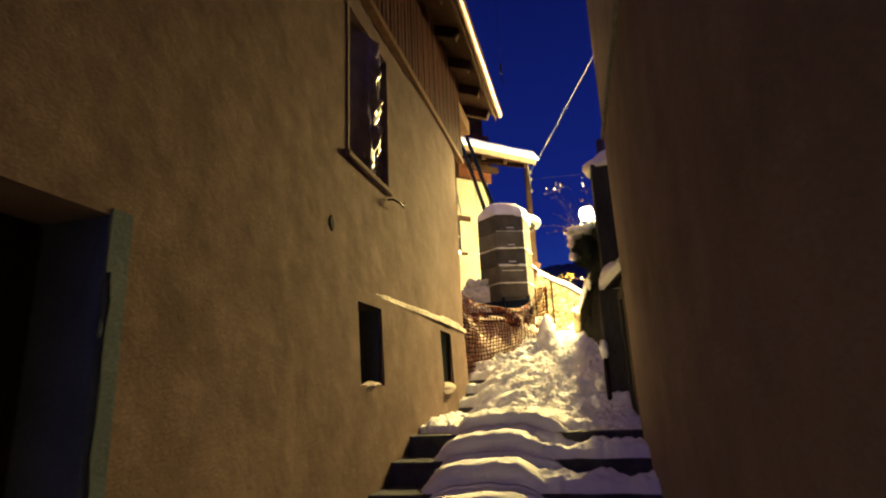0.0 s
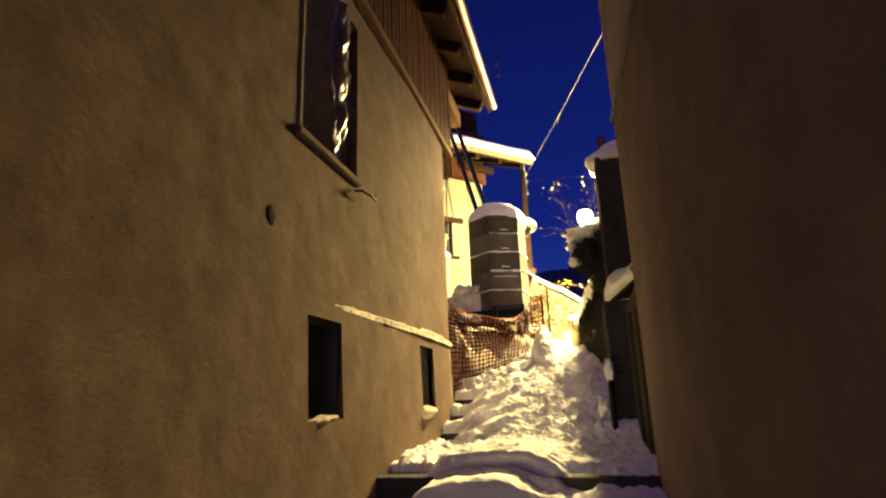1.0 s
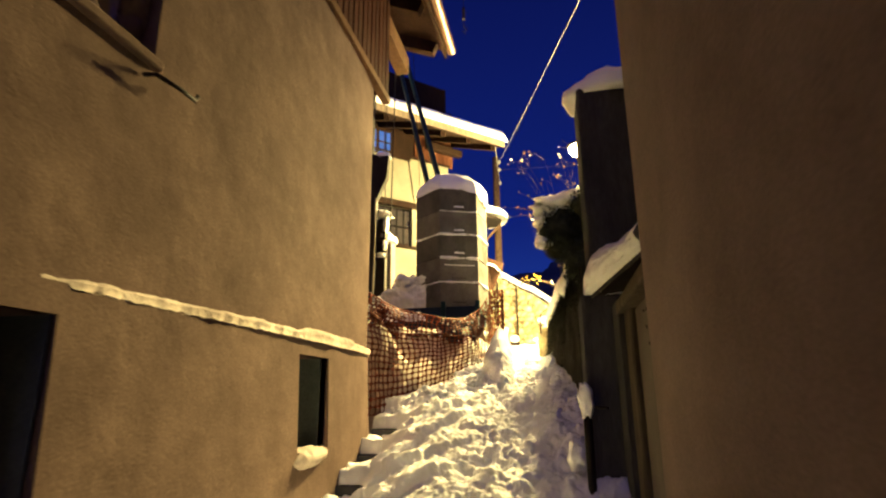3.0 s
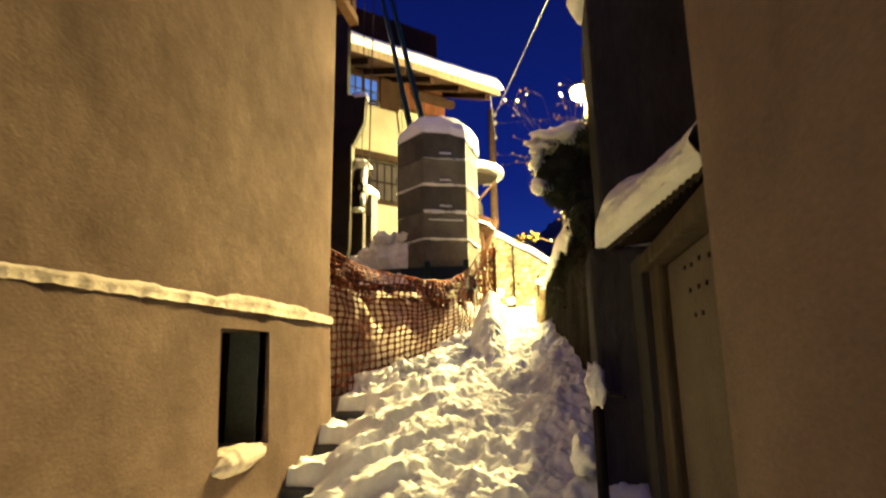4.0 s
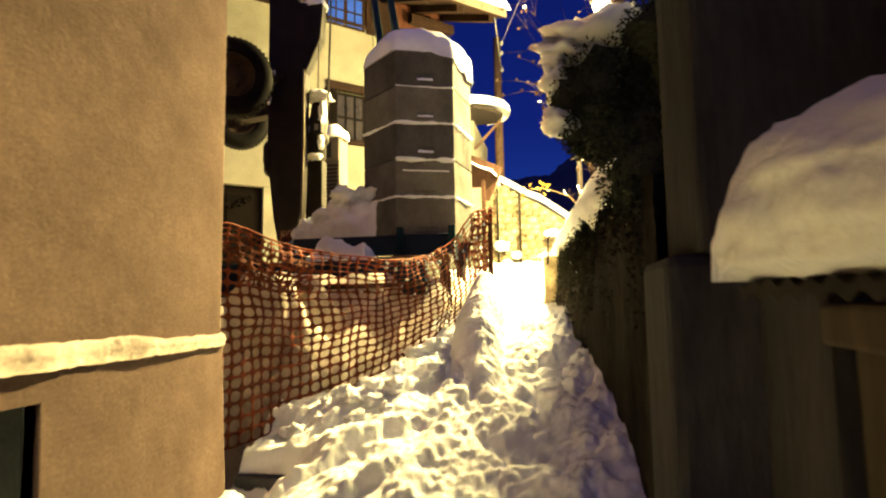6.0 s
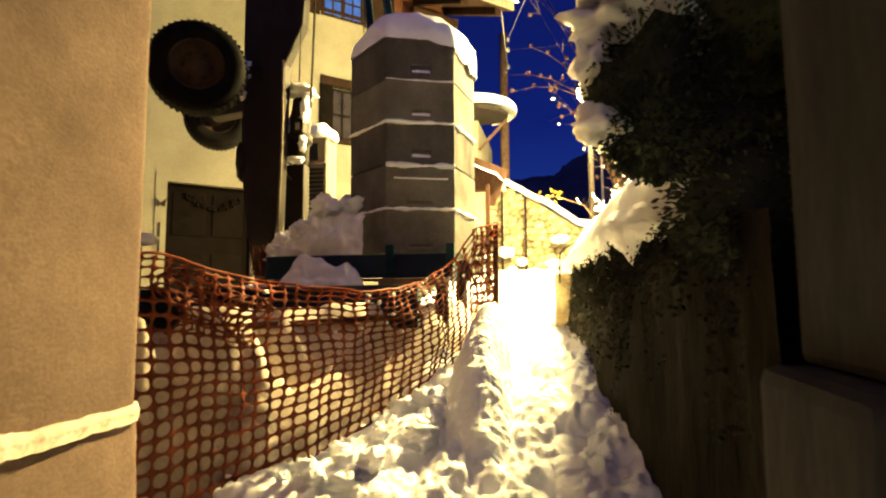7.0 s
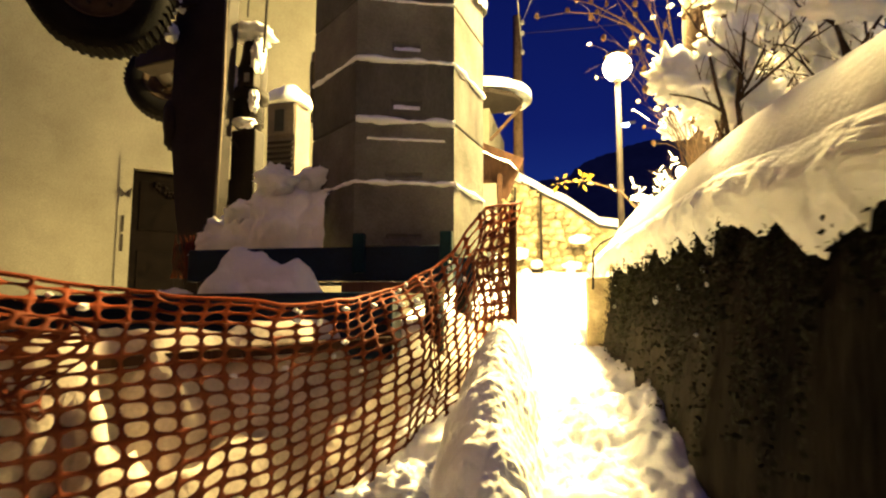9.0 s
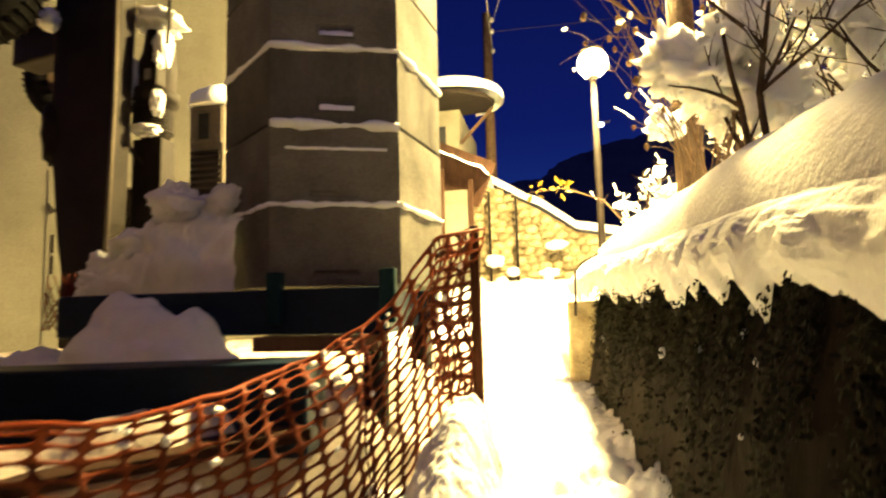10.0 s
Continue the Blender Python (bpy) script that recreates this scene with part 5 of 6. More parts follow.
for k, z0 in enumerate((4.30, 4.02)):
    part("house_sign", facbox(-0.12, -0.085, z0 - 0.0, z0 + 0.24, -0.035, -0.021), STEEL_DARK, chalet, "narrow dark plate")
# upper window with blue-lit panes, shutters
uw = part("window", facbox(2.62, 3.55, 8.92, 9.72, 0.0, 0.06), CHALET_WOOD, chalet, "casement window reflecting blue light")
for c in range(2):
    for k in range(2):
        for r in range(2):
            s0 = 2.70 + c * 0.43 + k * 0.19
            z0 = 8.98 + r * 0.34
            part("pane", facbox(s0, s0 + 0.15, z0, z0 + 0.29, -0.012, 0.0), GLASS_BLUE, uw)
for s0 in (2.05, 3.57):
    sh = part("shutter", facbox(s0, s0 + 0.55, 8.9, 9.75, -0.03, 0.02), CHALET_WOOD, chalet, "open dark shutter", bevel=0.008)
# lower window row
lw = part("window", facbox(2.9, 4.2, 6.42, 7.5, 0.12, 0.18), DOOR_DARK, chalet, "dark timber window row")
part("lintel", facbox(2.65, 4.6, 7.50, 7.68, -0.04, 0.1), CHALET_WOOD, chalet, bevel=0.01)
part("sill", facbox(2.7, 4.4, 6.34, 6.42, -0.08, 0.1), CHALET_WOOD, chalet, bevel=0.01)
for k in range(6):
    part("pane", facbox(2.95 + k * 0.21, 3.11 + k * 0.21, 6.5, 6.93, 0.105, 0.12), GLASS_DIM, lw)
    part("pane", facbox(2.95 + k * 0.21, 3.11 + k * 0.21, 6.98, 7.44, 0.105, 0.12), GLASS_DIM, lw)
part("shutter", facbox(2.62, 2.9, 6.4, 7.5, -0.03, 0.0), DOOR_DARK, chalet, bevel=0.008)
part("wall_cable", Geo().tube([fac(4.05, 8.9, -0.03), fac(4.25, 7.7, -0.03)], 0.012, 6), STEEL_DARK, chalet)

# ---- lower neighbours up the path ----
lodge = thing("lodge", "small white house with a rounded snowy canopy", "house")
part("wall", Geo().box(-4.5, -1.45, 19.3, 22, 3.2, 7.6), CREAM, lodge, "pale wall in blue light")
part("window", Geo().box(-2.05, -1.75, 19.27, 19.3, 6.75, 7.25), DARK, lodge)
part("canopy", Geo().prism([(-4.5, 18.3), (-1.3, 18.4), (-0.83, 18.8), (-0.68, 19.2), (-0.8, 19.7), (-4.5, 20.2)], 7.62, 7.72), STEEL_DARK, lodge, "dark canopy underside", bevel=0.02)
part("bracket", Geo().beam((-1.42, 19.25, 6.85), (-0.72, 19.2, 7.55), 0.05, 0.06), BARK_DARK, lodge)
def canopy(u, v):
    a = -2.2 + 3.4 * u
    k = math.cos(max(0, v - 0.25) / 0.75 * math.pi / 2) ** 0.5
    cx, cy = -1.6, 19.2
    return (cx + (1.10 * math.cos(a) * k if a > -1.57 else 1.10 * math.cos(a) * 2.5 * k), cy + 0.98 * math.sin(a) * k, 7.70 + 0.32 * math.sin(v * math.pi / 2) + 0.02 * fr(a, v, 0, 2))
s = part("snow_on_canopy", Geo().sheet(40, 12, canopy), SNOW, smooth=True)
tagged(s, "thick rounded snow on the canopy", "snow", kind="stuff")
porch = thing("porch", "small wooden porch with a pale balustrade and snowy roof", "porch")
part("roof", Geo().beam((-1.6, 16.1, 5.72), (-0.55, 16.0, 5.22), 0.7, 0.07, (0, 1, 0.2)), WOOD_DARK, porch)
for x in (-1.18, -0.76):
    part("post", Geo().box(x - 0.035, x + 0.035, 15.72, 15.79, 3.2, 5.45 - (x + 1.18) * 0.45), WOOD_DARK, porch, bevel=0.006)
bal = part("balustrade", Geo().box(-1.14, -0.80, 15.74, 15.77, 4.3, 5.12), CREAM, porch, "pale balustrade panel")
for k in range(6):
    part("slot", Geo().box(-1.11 + k * 0.052, -1.085 + k * 0.052, 15.73, 15.74, 4.93, 5.03), WOOD_GREY, bal)
def pr(u, v):
    x = -1.65 + 1.16 * u
    return (x, 15.62 + 0.8 * v, 5.78 - (x + 1.6) * 0.476 + 0.16 * math.sin(math.pi * min(1, v + 0.12)) ** 0.6 * (1 - 0.6 * bezel(u, 0.9, 1)) + 0.02 * fr(u * 3, v, 0, 2))
s = part("snow_on_porch", Geo().sheet(30, 14, pr), SNOW, smooth=True)
tagged(s, "snow lying on the porch roof", "snow", kind="stuff")

# ---- rubble wall up the path ----
def sw_top(x):
    return float(np.interp(x, [-1.6, -0.9, 0.0, 0.9, 2.5], [6.35, 6.15, 5.65, 5.05, 4.7]))
stone_wall = tagged(new("stone_wall"), "rubble stone wall lit yellow by the lamp", "wall", kind="structure")
part("core", Geo().sheet(30, 1, lambda u, v: (-1.7 + 4.2 * u, 20.62, 3.2 + v * (sw_top(-1.7 + 4.2 * u) - 3.2))).sheet(30, 1, lambda u, v: (-1.7 + 4.2 * u, 20.62 + 0.5 * v, sw_top(-1.7 + 4.2 * u))), STONE, stone_wall)
stones = []
for k in range(6):
    g = Geo()
    g.blob((0, 0, 0), (0.15, 0.09, 0.10), k + 20, 0.35, 1.6, 8, 6)
    me = bpy.data.meshes.new("stone")
    me.from_pydata(g.v, [], g.f)
    me.materials.append(STONE)
    stones.append(me)
row = 0
z = 3.75
while z < 6.4:
    x = -1.6 + 0.1 * (row % 2)
    while x < 2.3:
        if z < sw_top(x) - 0.05:
            o = new("stone", stones[random.randrange(6)])
            o.parent = stone_wall
            o.location = (x, 20.60 + random.uniform(-0.03, 0.03), z + random.uniform(-0.03, 0.03))
            o.rotation_euler = (0, random.uniform(-0.3, 0.3), 0)
            o.scale = (random.uniform(0.75, 1.15), 1, random.uniform(0.8, 1.15))
        x += random.uniform(0.21, 0.30)
    z += 0.175
    row += 1
def swsnow(u, v):
    x = -1.75 + 4.4 * u
    return (x, 20.42 + 0.9 * v, sw_top(x) - 0.02 + (0.30 + 0.05 * fr(x, 0, 0, 1.5)) * math.sin(math.pi * min(1, v * 0.8 + 0.15)) ** 0.6 - (0.12 if v == 0 else 0))
s = part("snow_on_stone_wall", Geo().sheet(60, 12, swsnow), SNOW, smooth=True)
tagged(s, "thick snow on top of the rubble wall", "snow", kind="stuff")
for x, y, z0, z1 in ((-0.40, 20.3, 3.6, 5.84), (-1.0, 20.35, 3.6, 6.0)):
    r = thing("iron_rod", "dark iron rod standing before the rubble wall", "rod", "iron rods")
    part("rod", Geo().tube([(x, y, z0), (x, y, z1), (x - 0.1, y, z1 + 0.01)], 0.03, 8), STEEL_DARK, r, smooth=True)
g = Geo()
for k in range(14):
    g.blob((random.uniform(-1.5, 0.7), random.uniform(20.1, 20.4), random.uniform(3.75, 4.75)), (random.uniform(0.1, 0.25), 0.1, random.uniform(0.06, 0.14)), k, 0.35, 2, 12, 8)
s = part("snow_on_stones", g, SNOW, smooth=True)
tagged(s, "patches of snow clinging to the rubble wall", "snow", kind="stuff")

# ---- lamps ----
def street_lamp(place, foot, label, timber):
    t = thing("street_lamp", label, "lamp", "street lamps")
    if timber:
        part("post", Geo().tube([(1.43, 12.64, foot), (1.435, 12.64, 5.2), (1.44, 12.64, 7.6)], [0.115, 0.105, 0.09], 12), BARK_DARK, t, "dark weathered timber pole", smooth=True)
        part("arm", Geo().tube([(1.43, 12.70, 7.05), (1.40, 12.76, 7.18), (place[0], place[1], place[2] + 0.08)], 0.016, 8), STEEL_DARK, t, smooth=True)
        part("shade", Geo().tube([(place[0], place[1], place[2] + 0.0), (place[0], place[1], place[2] + 0.03), (place[0], place[1], place[2] + 0.09)], [0.21, 0.19, 0.05], 24), STEEL_DARK, t, "dark metal shade", smooth=True)
        b = part("bulb", Geo().blob((place[0], place[1], place[2] - 0.07), (0.17, 0.17, 0.13), 0, 0, 1, 20, 12), LAMP_GLASS, t, "glowing lamp glass", smooth=True)
    else:
        part("post", Geo().tube([(place[0], place[1], foot), (place[0], place[1], place[2] - 0.22)], [0.055, 0.04], 12), STEEL_DARK, t, "slender dark post", smooth=True)
        part("collar", Geo().tube([(place[0], place[1], place[2] - 0.24), (place[0], place[1], place[2] - 0.16)], [0.05, 0.10], 12), STEEL_GREY, t, smooth=True)
        part("hood", Geo().tube([(place[0], place[1], place[2] + 0.17), (place[0], place[1], place[2] + 0.20), (place[0], place[1], place[2] + 0.26)], [0.17, 0.16, 0.04], 24), STEEL_DARK, t, "shallow dark hood", smooth=True)
        b = part("globe", Geo().blob(place, (0.21, 0.21, 0.21), 0, 0, 1, 24, 16), LAMP_GLASS, t, "glowing globe", smooth=True)
    b.visible_shadow = False
    return t
street_lamp(LAMP_A, 3.6, "lit shaded lamp on a timber pole", True)
street_lamp(LAMP_B, 3.3, "lit globe lamp on a slender post", False)
LAMP_C = (3.35, 24.0, 7.0)
t = thing("street_lamp", "distant lit lamp behind the snowy shrubs", "lamp", "street lamps")
part("post", Geo().tube([(LAMP_C[0], LAMP_C[1], 2.0), (LAMP_C[0], LAMP_C[1], LAMP_C[2] - 0.15)], 0.05, 10), STEEL_GREY, t)
part("globe", Geo().blob(LAMP_C, (0.16, 0.16, 0.16), 0, 0, 1, 16, 10), LAMP_GLASS, t, smooth=True)
LAMP_D = (2.2, 30.0, 10.3)
t = thing("street_lamp", "distant cold white street lamp with a bent arm", "lamp", "street lamps")
part("post", Geo().tube([(LAMP_D[0], LAMP_D[1], 2.0), (LAMP_D[0], LAMP_D[1], 10.2), (LAMP_D[0] + 0.1, LAMP_D[1], 10.4), (LAMP_D[0] + 0.6, LAMP_D[1], 10.45)], 0.05, 8), STEEL_GREY, t, smooth=True)
part("head", Geo().box(LAMP_D[0] + 0.0, LAMP_D[0] + 0.35, 29.9, 30.1, 10.3, 10.38), LAMP_COLD, t)

# ---- utility pole and wires ----
pole = thing("utility_pole", "tall timber utility pole", "pole")
part("post", Geo().tube([(-1.0, 21.25, 3), (-1.0, 21.25, 10.7)], [0.15, 0.11], 12), BARK_DARK, pole, smooth=True)
for z0 in (10.5, 10.2, 9.7):
    part("insulator", Geo().blob((-0.86, 21.2, z0), (0.05, 0.05, 0.07), 0, 0, 1, 10, 8), STEEL_GREY, pole)
def sag(a, b, drop, n=24):
    a, b = Vector(a), Vector(b)
    return [a.lerp(b, i / n) - Vector((0, 0, drop * 4 * (i / n) * (1 - i / n))) for i in range(n + 1)]
wire = thing("overhead_cable", "pale overhead cable strung from the pole", "cable", "overhead cables")
part("cable", Geo().tube(sag((-0.86, 21.2, 10.5), (2.9, 5.36, 8.35), 0.10), 0.0065, 6), CABLE_PALE, wire)
wire = thing("overhead_cable", "thin dark overhead wire", "cable", "overhead cables")
part("cable", Geo().tube(sag((-0.86, 21.2, 10.2), (9.0, 20.0, 9.9), 0.15), 0.006, 6), STEEL_DARK, wire)
wire = thing("overhead_cable", "thin dark overhead wire", "cable", "overhead cables")
part("cable", Geo().tube(sag((-0.86, 21.2, 9.7), (-0.6, 17.0, 9.15), 0.12), 0.010, 6), CABLE, wire)

# ---- bush on the wall ----
def leaf_cloud(centres, n, size, seed):
    rnd = random.Random(seed)
    g = Geo()
    for _ in range(n):
        c, r = rnd.choice(centres)
        d = Vector((rnd.gauss(0, 1), rnd.gauss(0, 1), rnd.gauss(0, 1))).normalized()
        k = rnd.uniform(0.55, 1.08) ** 0.5
        p = Vector(c) + Vector((d.x * r[0], d.y * r[1], d.z * r[2])) * k
        a = (d + Vector((rnd.uniform(-0.7, 0.7), rnd.uniform(-0.7, 0.7), rnd.uniform(-0.7, 0.7)))).normalized()
        s = a.cross(Vector((rnd.uniform(-1, 1), rnd.uniform(-1, 1), rnd.uniform(-1, 1)))).normalized()
        l = size * rnd.uniform(0.6, 1.3)
        m = a.cross(s)
        g.add([p, p + a * l * 0.5 + s * l * 0.27 + m * l * 0.06, p + a * l, p + a * l * 0.5 - s * l * 0.27 + m * l * 0.06], [(0, 1, 2, 3)])
    return g
bush = thing("bush", "dark evergreen bush loaded with snow", "bush")
BC = [((0.80, 7.86, 3.86), (0.22, 0.26, 0.25)), ((0.96, 7.92, 3.86), (0.26, 0.28, 0.26)), ((0.77, 7.78, 3.71), (0.14, 0.18, 0.14)), ((1.25, 7.95, 3.95), (0.28, 0.3, 0.32)), ((0.69, 7.95, 3.96), (0.11, 0.15, 0.12)), ((1.15, 7.85, 3.72), (0.32, 0.28, 0.36)), ((1.45, 7.8, 4.25), (0.34, 0.3, 0.34)), ((1.0, 7.72, 3.68), (0.22, 0.2, 0.15)), ((1.0, 7.58, 3.47), (0.25, 0.15, 0.19)), ((1.35, 7.55, 3.6), (0.3, 0.16, 0.35)), ((1.25, 7.72, 3.9), (0.36, 0.2, 0.5)), ((1.10, 7.62, 4.0), (0.24, 0.2, 0.20))]
part("crown", leaf_cloud(BC, 34000, 0.019, 4), LEAF, bush, "dense small dark leaves")
part("trunk", Geo().tube([(1.0, 7.95, 3.2), (0.95, 7.92, 3.6), (0.9, 7.9, 3.9)], [0.04, 0.03, 0.02], 8).tube([(0.95, 7.92, 3.6), (0.78, 7.86, 3.8), (0.66, 7.82, 3.95)], [0.025, 0.02, 0.01], 6).tube([(0.95, 7.92, 3.6), (1.1, 7.95, 3.9), (1.2, 7.95, 4.2)], [0.025, 0.02, 0.01], 6), BARK, bush, smooth=True)
part("inner_foliage", Geo().blob((0.80, 7.88, 3.84), (0.19, 0.2, 0.21), 2, 0.4, 2.5, 18, 12).blob((1.05, 7.94, 3.88), (0.25, 0.24, 0.22), 3, 0.4, 2.5, 18, 12).blob((1.02, 7.60, 3.46), (0.22, 0.12, 0.16), 11, 0.2, 2.5, 18, 12).blob((1.38, 7.56, 3.6), (0.28, 0.14, 0.34), 12, 0.2, 2.5, 18, 12).blob((1.02, 7.76, 3.66), (0.20, 0.18, 0.12), 7, 0.3, 2.5, 18, 12).blob((1.18, 7.88, 3.72), (0.30, 0.24, 0.36), 5, 0.3, 2.5, 18, 12).blob((1.28, 7.74, 3.85), (0.34, 0.17, 0.5), 8, 0.25, 2.5, 20, 14).blob((1.12, 7.66, 4.0), (0.22, 0.16, 0.18), 9, 0.25, 2.5, 20, 14).blob((1.46, 7.85, 4.2), (0.30, 0.26, 0.32), 6, 0.3, 2.5, 18, 12), LEAF, bush, smooth=True)
g = Geo()
for k, (c, r) in enumerate((((0.80, 7.90, 4.10), (0.22, 0.2, 0.085)), ((0.66, 7.84, 4.06), (0.09, 0.10, 0.07)), ((0.61, 7.82, 3.93), (0.05, 0.07, 0.06)), ((0.63, 7.78, 3.735), (0.06, 0.07, 0.05)))):
    g.blob(c, (r[0] * 1.15, r[1] * 1.1, r[2] * 1.15), k + 40, 0.6, 1.7, 34, 22)
s = part("snow_on_bush", g, SNOW_CLUMP, smooth=True)
tagged(s, "soft cushions of snow on the evergreen bush", "snow", kind="stuff")

# ---- ivy on the retaining wall ----
rnd = random.Random(9)
g = Geo()
for k in range(22000):
    y = rnd.uniform(7.45, 11.85)
    tongue = round(y / 0.095)
    y = (tongue + 0.35 * math.sin(tongue * 2.3)) * 0.095 + rnd.gauss(0, 0.013)
    reach = 0.16 + 0.70 * max(0, 0.35 + fr(0, tongue * 0.37, 3, 2.2)) + 0.2 * bezel(y, 8.0, 9.6)
    z = wall_top(y) + 0.02 - min(abs(rnd.gauss(0, 0.45)), 0.85) * reach
    if z < 2.7 or (y < 8.6 and rnd.random() < 0.6):
        continue
    p = Vector((wall_x(y) - lean(y, z) - 0.010 - abs(rnd.gauss(0, 0.022)), y, z))
    a = Vector((rnd.uniform(-0.8, 0.1), rnd.uniform(-0.7, 0.7), rnd.uniform(-1, 0.35))).normalized()
    s = a.cross(Vector((-1, rnd.uniform(-0.4, 0.4), 0.3))).normalized()
    l = rnd.uniform(0.009, 0.021)
    g.add([p, p + a * l * 0.35 + s * l * 0.4, p + a * l, p + a * l * 0.35 - s * l * 0.4], [(0, 1, 2, 3)])
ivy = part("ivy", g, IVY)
tagged(ivy, "dark ivy hanging over the retaining wall", "ivy", kind="stuff")
g = Geo()
for k in range(12):
    y = rnd.uniform(8.9, 11.8)
    z = wall_top(y) - abs(rnd.gauss(0, 0.16))
    r = rnd.uniform(0.004, 0.008) + 0.006 * bezel(y, 9, 10.5)
    g.blob((wall_x(y) - lean(y, z) - 0.015, y, z), (r, r * 1.2, r * rnd.uniform(0.8, 2.0)), k, 0.4, 2, 8, 6)
s = part("snow_on_ivy", g, SNOW, smooth=True)
tagged(s, "crumbs of snow caught in the ivy", "snow", kind="stuff")
block = thing("corner_block", "weathered block at the end of the retaining wall", "block")
part("body", Geo().box(0.42, 0.63, 11.95, 12.2, 2.7, 3.50), STONE, block, bevel=0.02)
rail = thing("bent_rail", "thin bent iron rail standing in the snow", "rail")
part("rod", Geo().tube([(0.47, 11.95, 3.4), (0.48, 11.95, 3.70), (0.53, 11.95, 3.76), (0.66, 11.95, 3.83)], 0.009, 8), STEEL_DARK, rail, smooth=True)

# ---- bare shrubs with snow on the bank ----
def shrub(name_label, base, height, spread, seed, snow_n, upright=0.6, load=1.0, girth=0.0125):
    rnd = random.Random(seed)
    t = thing("shrub", name_label, "shrub", "snowy shrubs")
    base = Vector(base)
    tips, limbs, g, twigs = [], [], Geo(), Geo()
    def grow(p, d, l, r, depth):
        pts, q, dd = [p], p.copy(), d.copy()
        for i in range(4):
            dd = (dd + Vector((rnd.uniform(-0.22, 0.22), rnd.uniform(-0.22, 0.22), rnd.uniform(-0.08, 0.2)))).normalized()
            q = q + dd * l / 4
            pts.append(q.copy())
        (g if depth < 2 else twigs).tube(pts, [r * (1 - 0.14 * i) for i in range(5)], 6 if depth < 2 else 4)
        limbs.append((pts, r))
        tips.append((pts[2], r))
        tips.append((pts[4], r))
        if depth < 3:
            for i in range(rnd.randint(2, 4)):
                s = pts[rnd.randint(1, 4)]
                side = Vector((rnd.uniform(-1, 1), rnd.uniform(-1, 1), rnd.uniform(-0.1, 1) * upright * 1.6)).normalized()
                grow(s, (dd * 0.5 + side).normalized(), l * rnd.uniform(0.5, 0.8), r * 0.55, depth + 1)
    for k in range(4):
        a = rnd.uniform(0, 6.28)
        grow(base + Vector((0.08 * math.cos(a), 0.08 * math.sin(a), 0)), Vector((spread * math.cos(a), spread * math.sin(a), 1)).normalized(), height * rnd.uniform(0.4, 0.6), girth, 0)
    part("stem", g, BARK_DARK, t, smooth=True)
    tw = part("twig_growth", twigs, BARK_DARK, t, smooth=True)
    tw["kind"] = "stuff"
    g2 = Geo()
    for k in range(snow_n):
        p, r = rnd.choice(tips)
        s = rnd.uniform(0.03, 0.10) * load if rnd.random() < 0.35 else rnd.uniform(0.012, 0.03)
        fine = s > 0.05
        g2.blob(p + Vector((0, 0, s * 0.3)), (s * rnd.uniform(0.9, 1.9), s * rnd.uniform(0.9, 1.6), s * rnd.uniform(0.55, 0.9)), seed * 9 + k, 0.75, 1.5, 26 if fine else 10, 16 if fine else 7)
    # snow lying along the limbs
    for pts, r in limbs:
        if rnd.random() < 0.45:
            h = rnd.uniform(0.003, 0.009)
            i0 = rnd.randint(0, 2)
            line = [q + Vector((0, 0, r + h * 0.4)) for q in pts[i0:]]
            g2.tube(line, [max(0.003, h * rnd.uniform(0.4, 1.3)) for _ in line], 7)
    sn = part("snow_on_shrub", g2, SNOW_CLUMP, smooth=True)
    tagged(sn, "clumps of snow on the bare shrub", "snow", kind="stuff")
    return t
for k, (b, h, sp, n, up) in enumerate((((1.15, 10.3, 3.9), 1.0, 0.45, 16, 0.9), ((1.55, 10.1, 4.05), 1.1, 0.6, 44, 0.5), ((1.50, 11.0, 4.0), 0.9, 0.25, 12, 1.0),
                                      ((1.75, 11.4, 4.1), 1.0, 0.4, 40, 0.7), ((1.85, 10.7, 4.25), 1.2, 0.7, 50, 0.5), ((2.0, 9.4, 4.2), 1.0, 0.5, 44, 0.5), ((2.05, 11.9, 4.4), 1.4, 0.7, 40, 0.6),
                                      ((1.25, 13.0, 3.9), 0.7, 0.4, 14, 0.7), ((2.3, 9.9, 4.5), 1.1, 0.8, 44, 0.5))):
    b = (b[0], b[1], bank_z(b[0], b[1]) - 0.06)
    shrub("bare shrub with clumps of snow on its branches", b, h, sp, k + 3, int(n * (0.6 if b[0] > 1.3 else 1.0)), up, 1.15 if b[0] > 1.3 else 0.8, 0.016 if b[1] < 10.6 else 0.0115)
# great masses of snow lodged between the branches
rnd = random.Random(31)
MASSES = (((0.80, 10.45, 4.52), (1.42, 10.50, 4.27), 15, 0.07, 0.14), ((1.50, 10.35, 4.45), (1.72, 10.5, 4.75), 8, 0.09, 0.17), ((1.02, 10.5, 4.98), (1.40, 10.45, 4.86), 7, 0.07, 0.13))
for p0, p1, count, r0, r1 in MASSES:
    for k in range(count):
        c = Vector(p0).lerp(Vector(p1), (k + rnd.random()) / count) + Vector((rnd.gauss(0, 0.03), rnd.gauss(0, 0.07), rnd.gauss(0, 0.05)))
        r = rnd.uniform(r0, r1)
        g = Geo().blob(c, (r * rnd.uniform(0.8, 1.3), r * rnd.uniform(0.5, 0.8), r * rnd.uniform(0.7, 1.2)), k + 90, 0.9, 2.1, 40, 26)
        sn = part("snow_on_shrub", g, SNOW_CLUMP, smooth=True)
        tagged(sn, "thick mass of snow lodged in the shrub's branches", "snow", kind="stuff")
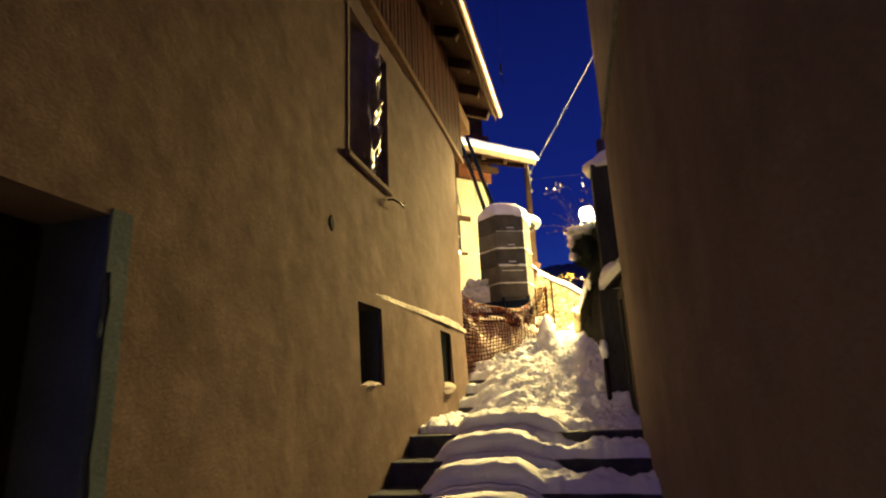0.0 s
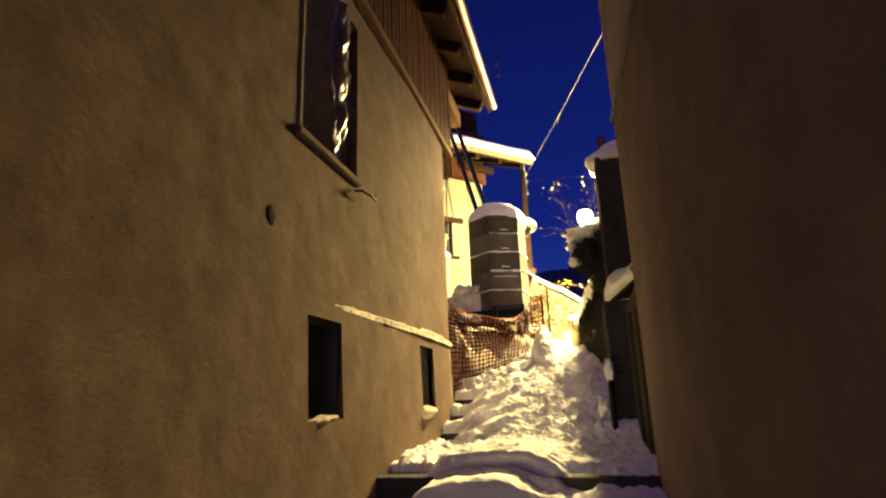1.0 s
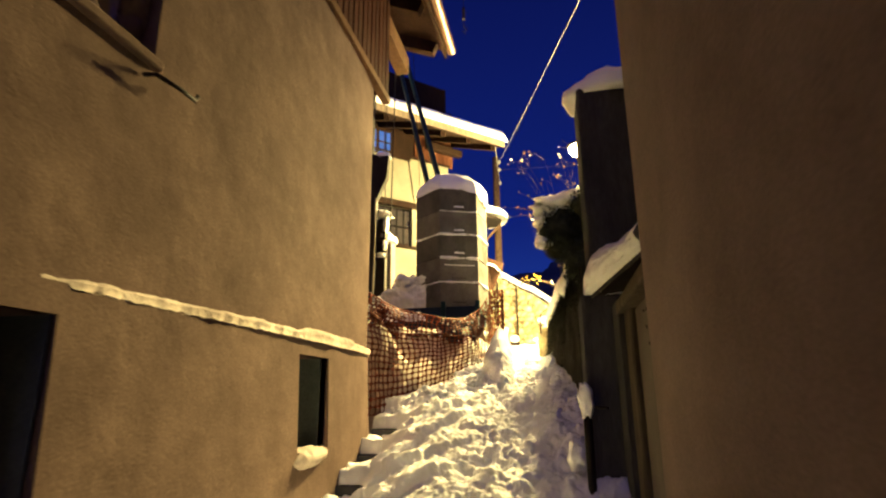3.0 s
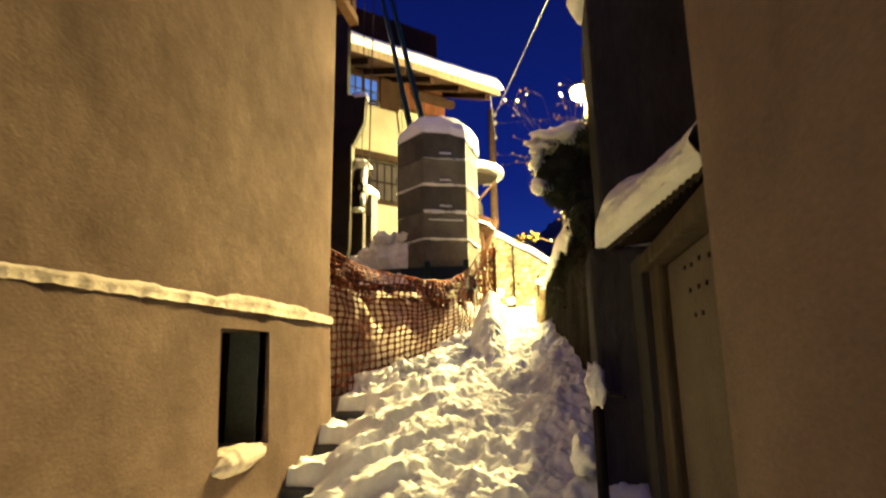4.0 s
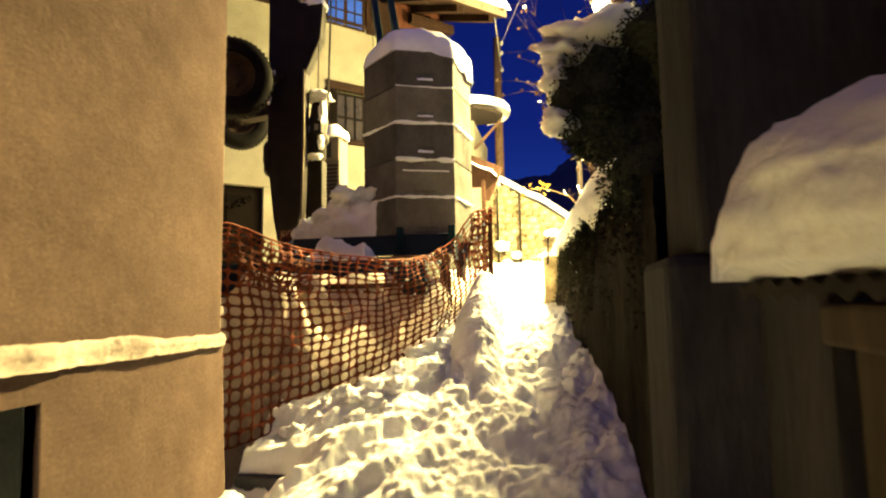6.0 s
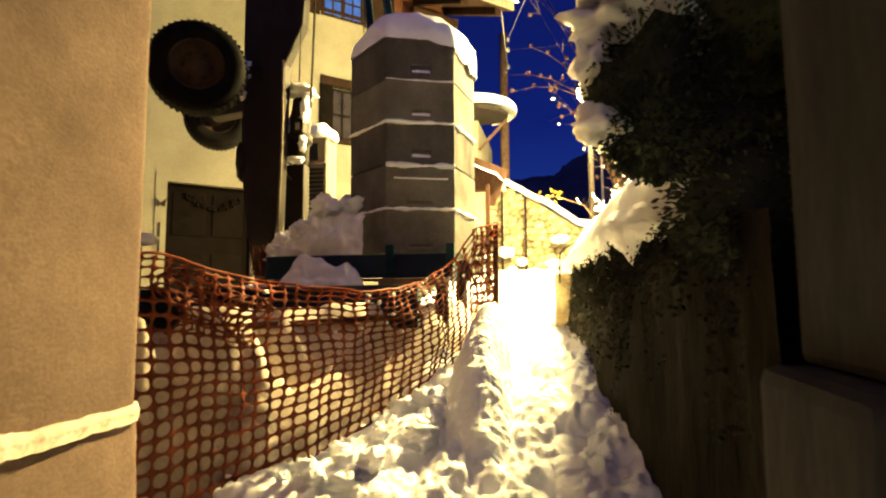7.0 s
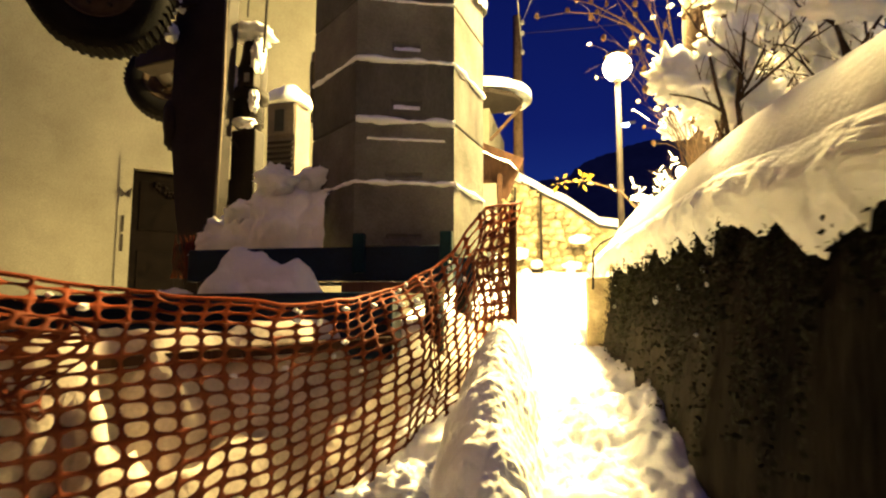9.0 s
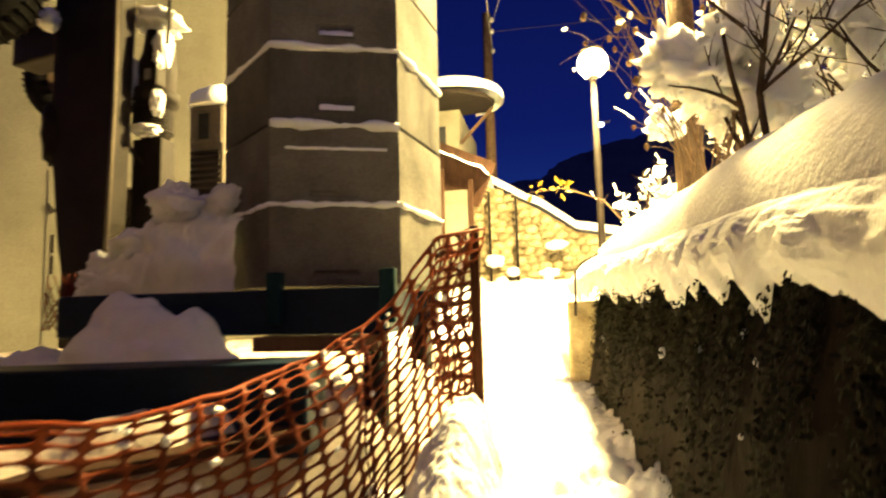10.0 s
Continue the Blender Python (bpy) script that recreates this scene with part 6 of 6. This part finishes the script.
# tall cane shrub under the near lamp
rnd = random.Random(77)
cane = thing("shrub", "tall lamp-lit canes with withered buds on the snowy bank", "shrub", "snowy shrubs")
canes, buds, cs = Geo(), Geo(), Geo()
for k in range(28):
    b0 = Vector((0.98 + rnd.uniform(-0.09, 0.12), 10.65 + rnd.uniform(-0.15, 0.15), 3.75))
    tip = Vector((rnd.uniform(0.36, 1.45), 10.7 + rnd.uniform(-0.6, 0.5), rnd.uniform(4.7, 5.95)))
    mid = b0.lerp(tip, 0.5) + Vector((0.10 + rnd.uniform(-0.08, 0.08), rnd.uniform(-0.08, 0.08), 0.10))
    pts = [b0 * (1 - t) ** 2 + mid * 2 * t * (1 - t) + tip * t * t + Vector((rnd.uniform(-0.012, 0.012), rnd.uniform(-0.012, 0.012), 0)) for t in (0, 0.2, 0.4, 0.6, 0.8, 1)]
    canes.tube(pts, [0.0042, 0.0036, 0.003, 0.0024, 0.0018, 0.001], 5)
    for j in range(rnd.randint(5, 9)):
        q = pts[rnd.randint(2, 5)]
        e = q + Vector((rnd.uniform(-0.22, 0.16), rnd.uniform(-0.15, 0.15), rnd.uniform(-0.02, 0.22)))
        canes.tube([q, q.lerp(e, 0.5) + Vector((0, 0, 0.02)), e], [0.0024, 0.002, 0.0012], 4)
        if rnd.random() < 0.6:
            buds.blob(e, (rnd.uniform(0.010, 0.02),) * 2 + (rnd.uniform(0.012, 0.025),), k * 5 + j, 0.4, 2, 8, 6)
        elif rnd.random() < 0.45:
            cs.blob(e, (rnd.uniform(0.008, 0.022), rnd.uniform(0.008, 0.02), rnd.uniform(0.007, 0.016)), k * 5 + j, 0.5, 2, 10, 7)
# one long bough reaching out over the path
for tip in ((0.10, 10.4, 5.0), (0.16, 10.3, 4.82), (0.30, 10.5, 5.25)):
    b0 = Vector((0.80, 10.6, 4.75))
    pts = [b0.lerp(Vector(tip), t) + Vector((0, 0, 0.10 * math.sin(math.pi * t))) for t in (0, 0.25, 0.5, 0.75, 1)]
    canes.tube(pts, [0.006, 0.005, 0.004, 0.003, 0.002], 5)
    for q in pts[2:]:
        buds.blob(q + Vector((0, 0, 0.01)), (0.014, 0.014, 0.016), int(q.x * 99), 0.4, 2, 8, 6)
part("stem", canes, BARK, cane, smooth=True)
part("bud_growth", buds, BARK, cane, "withered brown buds", smooth=True)["kind"] = "stuff"
sn = part("snow_on_shrub", cs, SNOW_CLUMP, smooth=True)
tagged(sn, "small tufts of snow on the canes", "snow", kind="stuff")
sprig = thing("sprig", "arching twig with a few yellow leaves", "twig")
part("stem", Geo().tube([(0.98, 12.4, 3.95), (0.75, 12.5, 4.28), (0.45, 12.6, 4.42), (0.18, 12.6, 4.40)], [0.008, 0.006, 0.005, 0.003], 6), BARK, sprig)
part("leaves", leaf_cloud([((0.42, 12.6, 4.42), (0.05, 0.03, 0.05)), ((0.22, 12.6, 4.41), (0.05, 0.03, 0.04))], 26, 0.07, 2), YELLOW_LEAF, sprig, "yellow leaves")

# ---- mountain ----
def ridge(u, v):
    x = -160 + 420 * u
    h = float(np.interp(x, [-160, -30, -12, 0, 14, 30, 60, 120, 260], [60, 66, 70, 71, 78, 84, 88, 92, 110])) + 3 * fr(x, 0, 0, 0.05) + 1.2 * fr(x, 3, 0, 0.3)
    return (x, 300 + 80 * v, 0 + v ** 0.8 * h * 1.25)
mt = part("mountain", Geo().sheet(200, 16, ridge), ROCK, smooth=True)
tagged(mt, "dark mountain ridge against the night sky", "mountain", kind="structure")
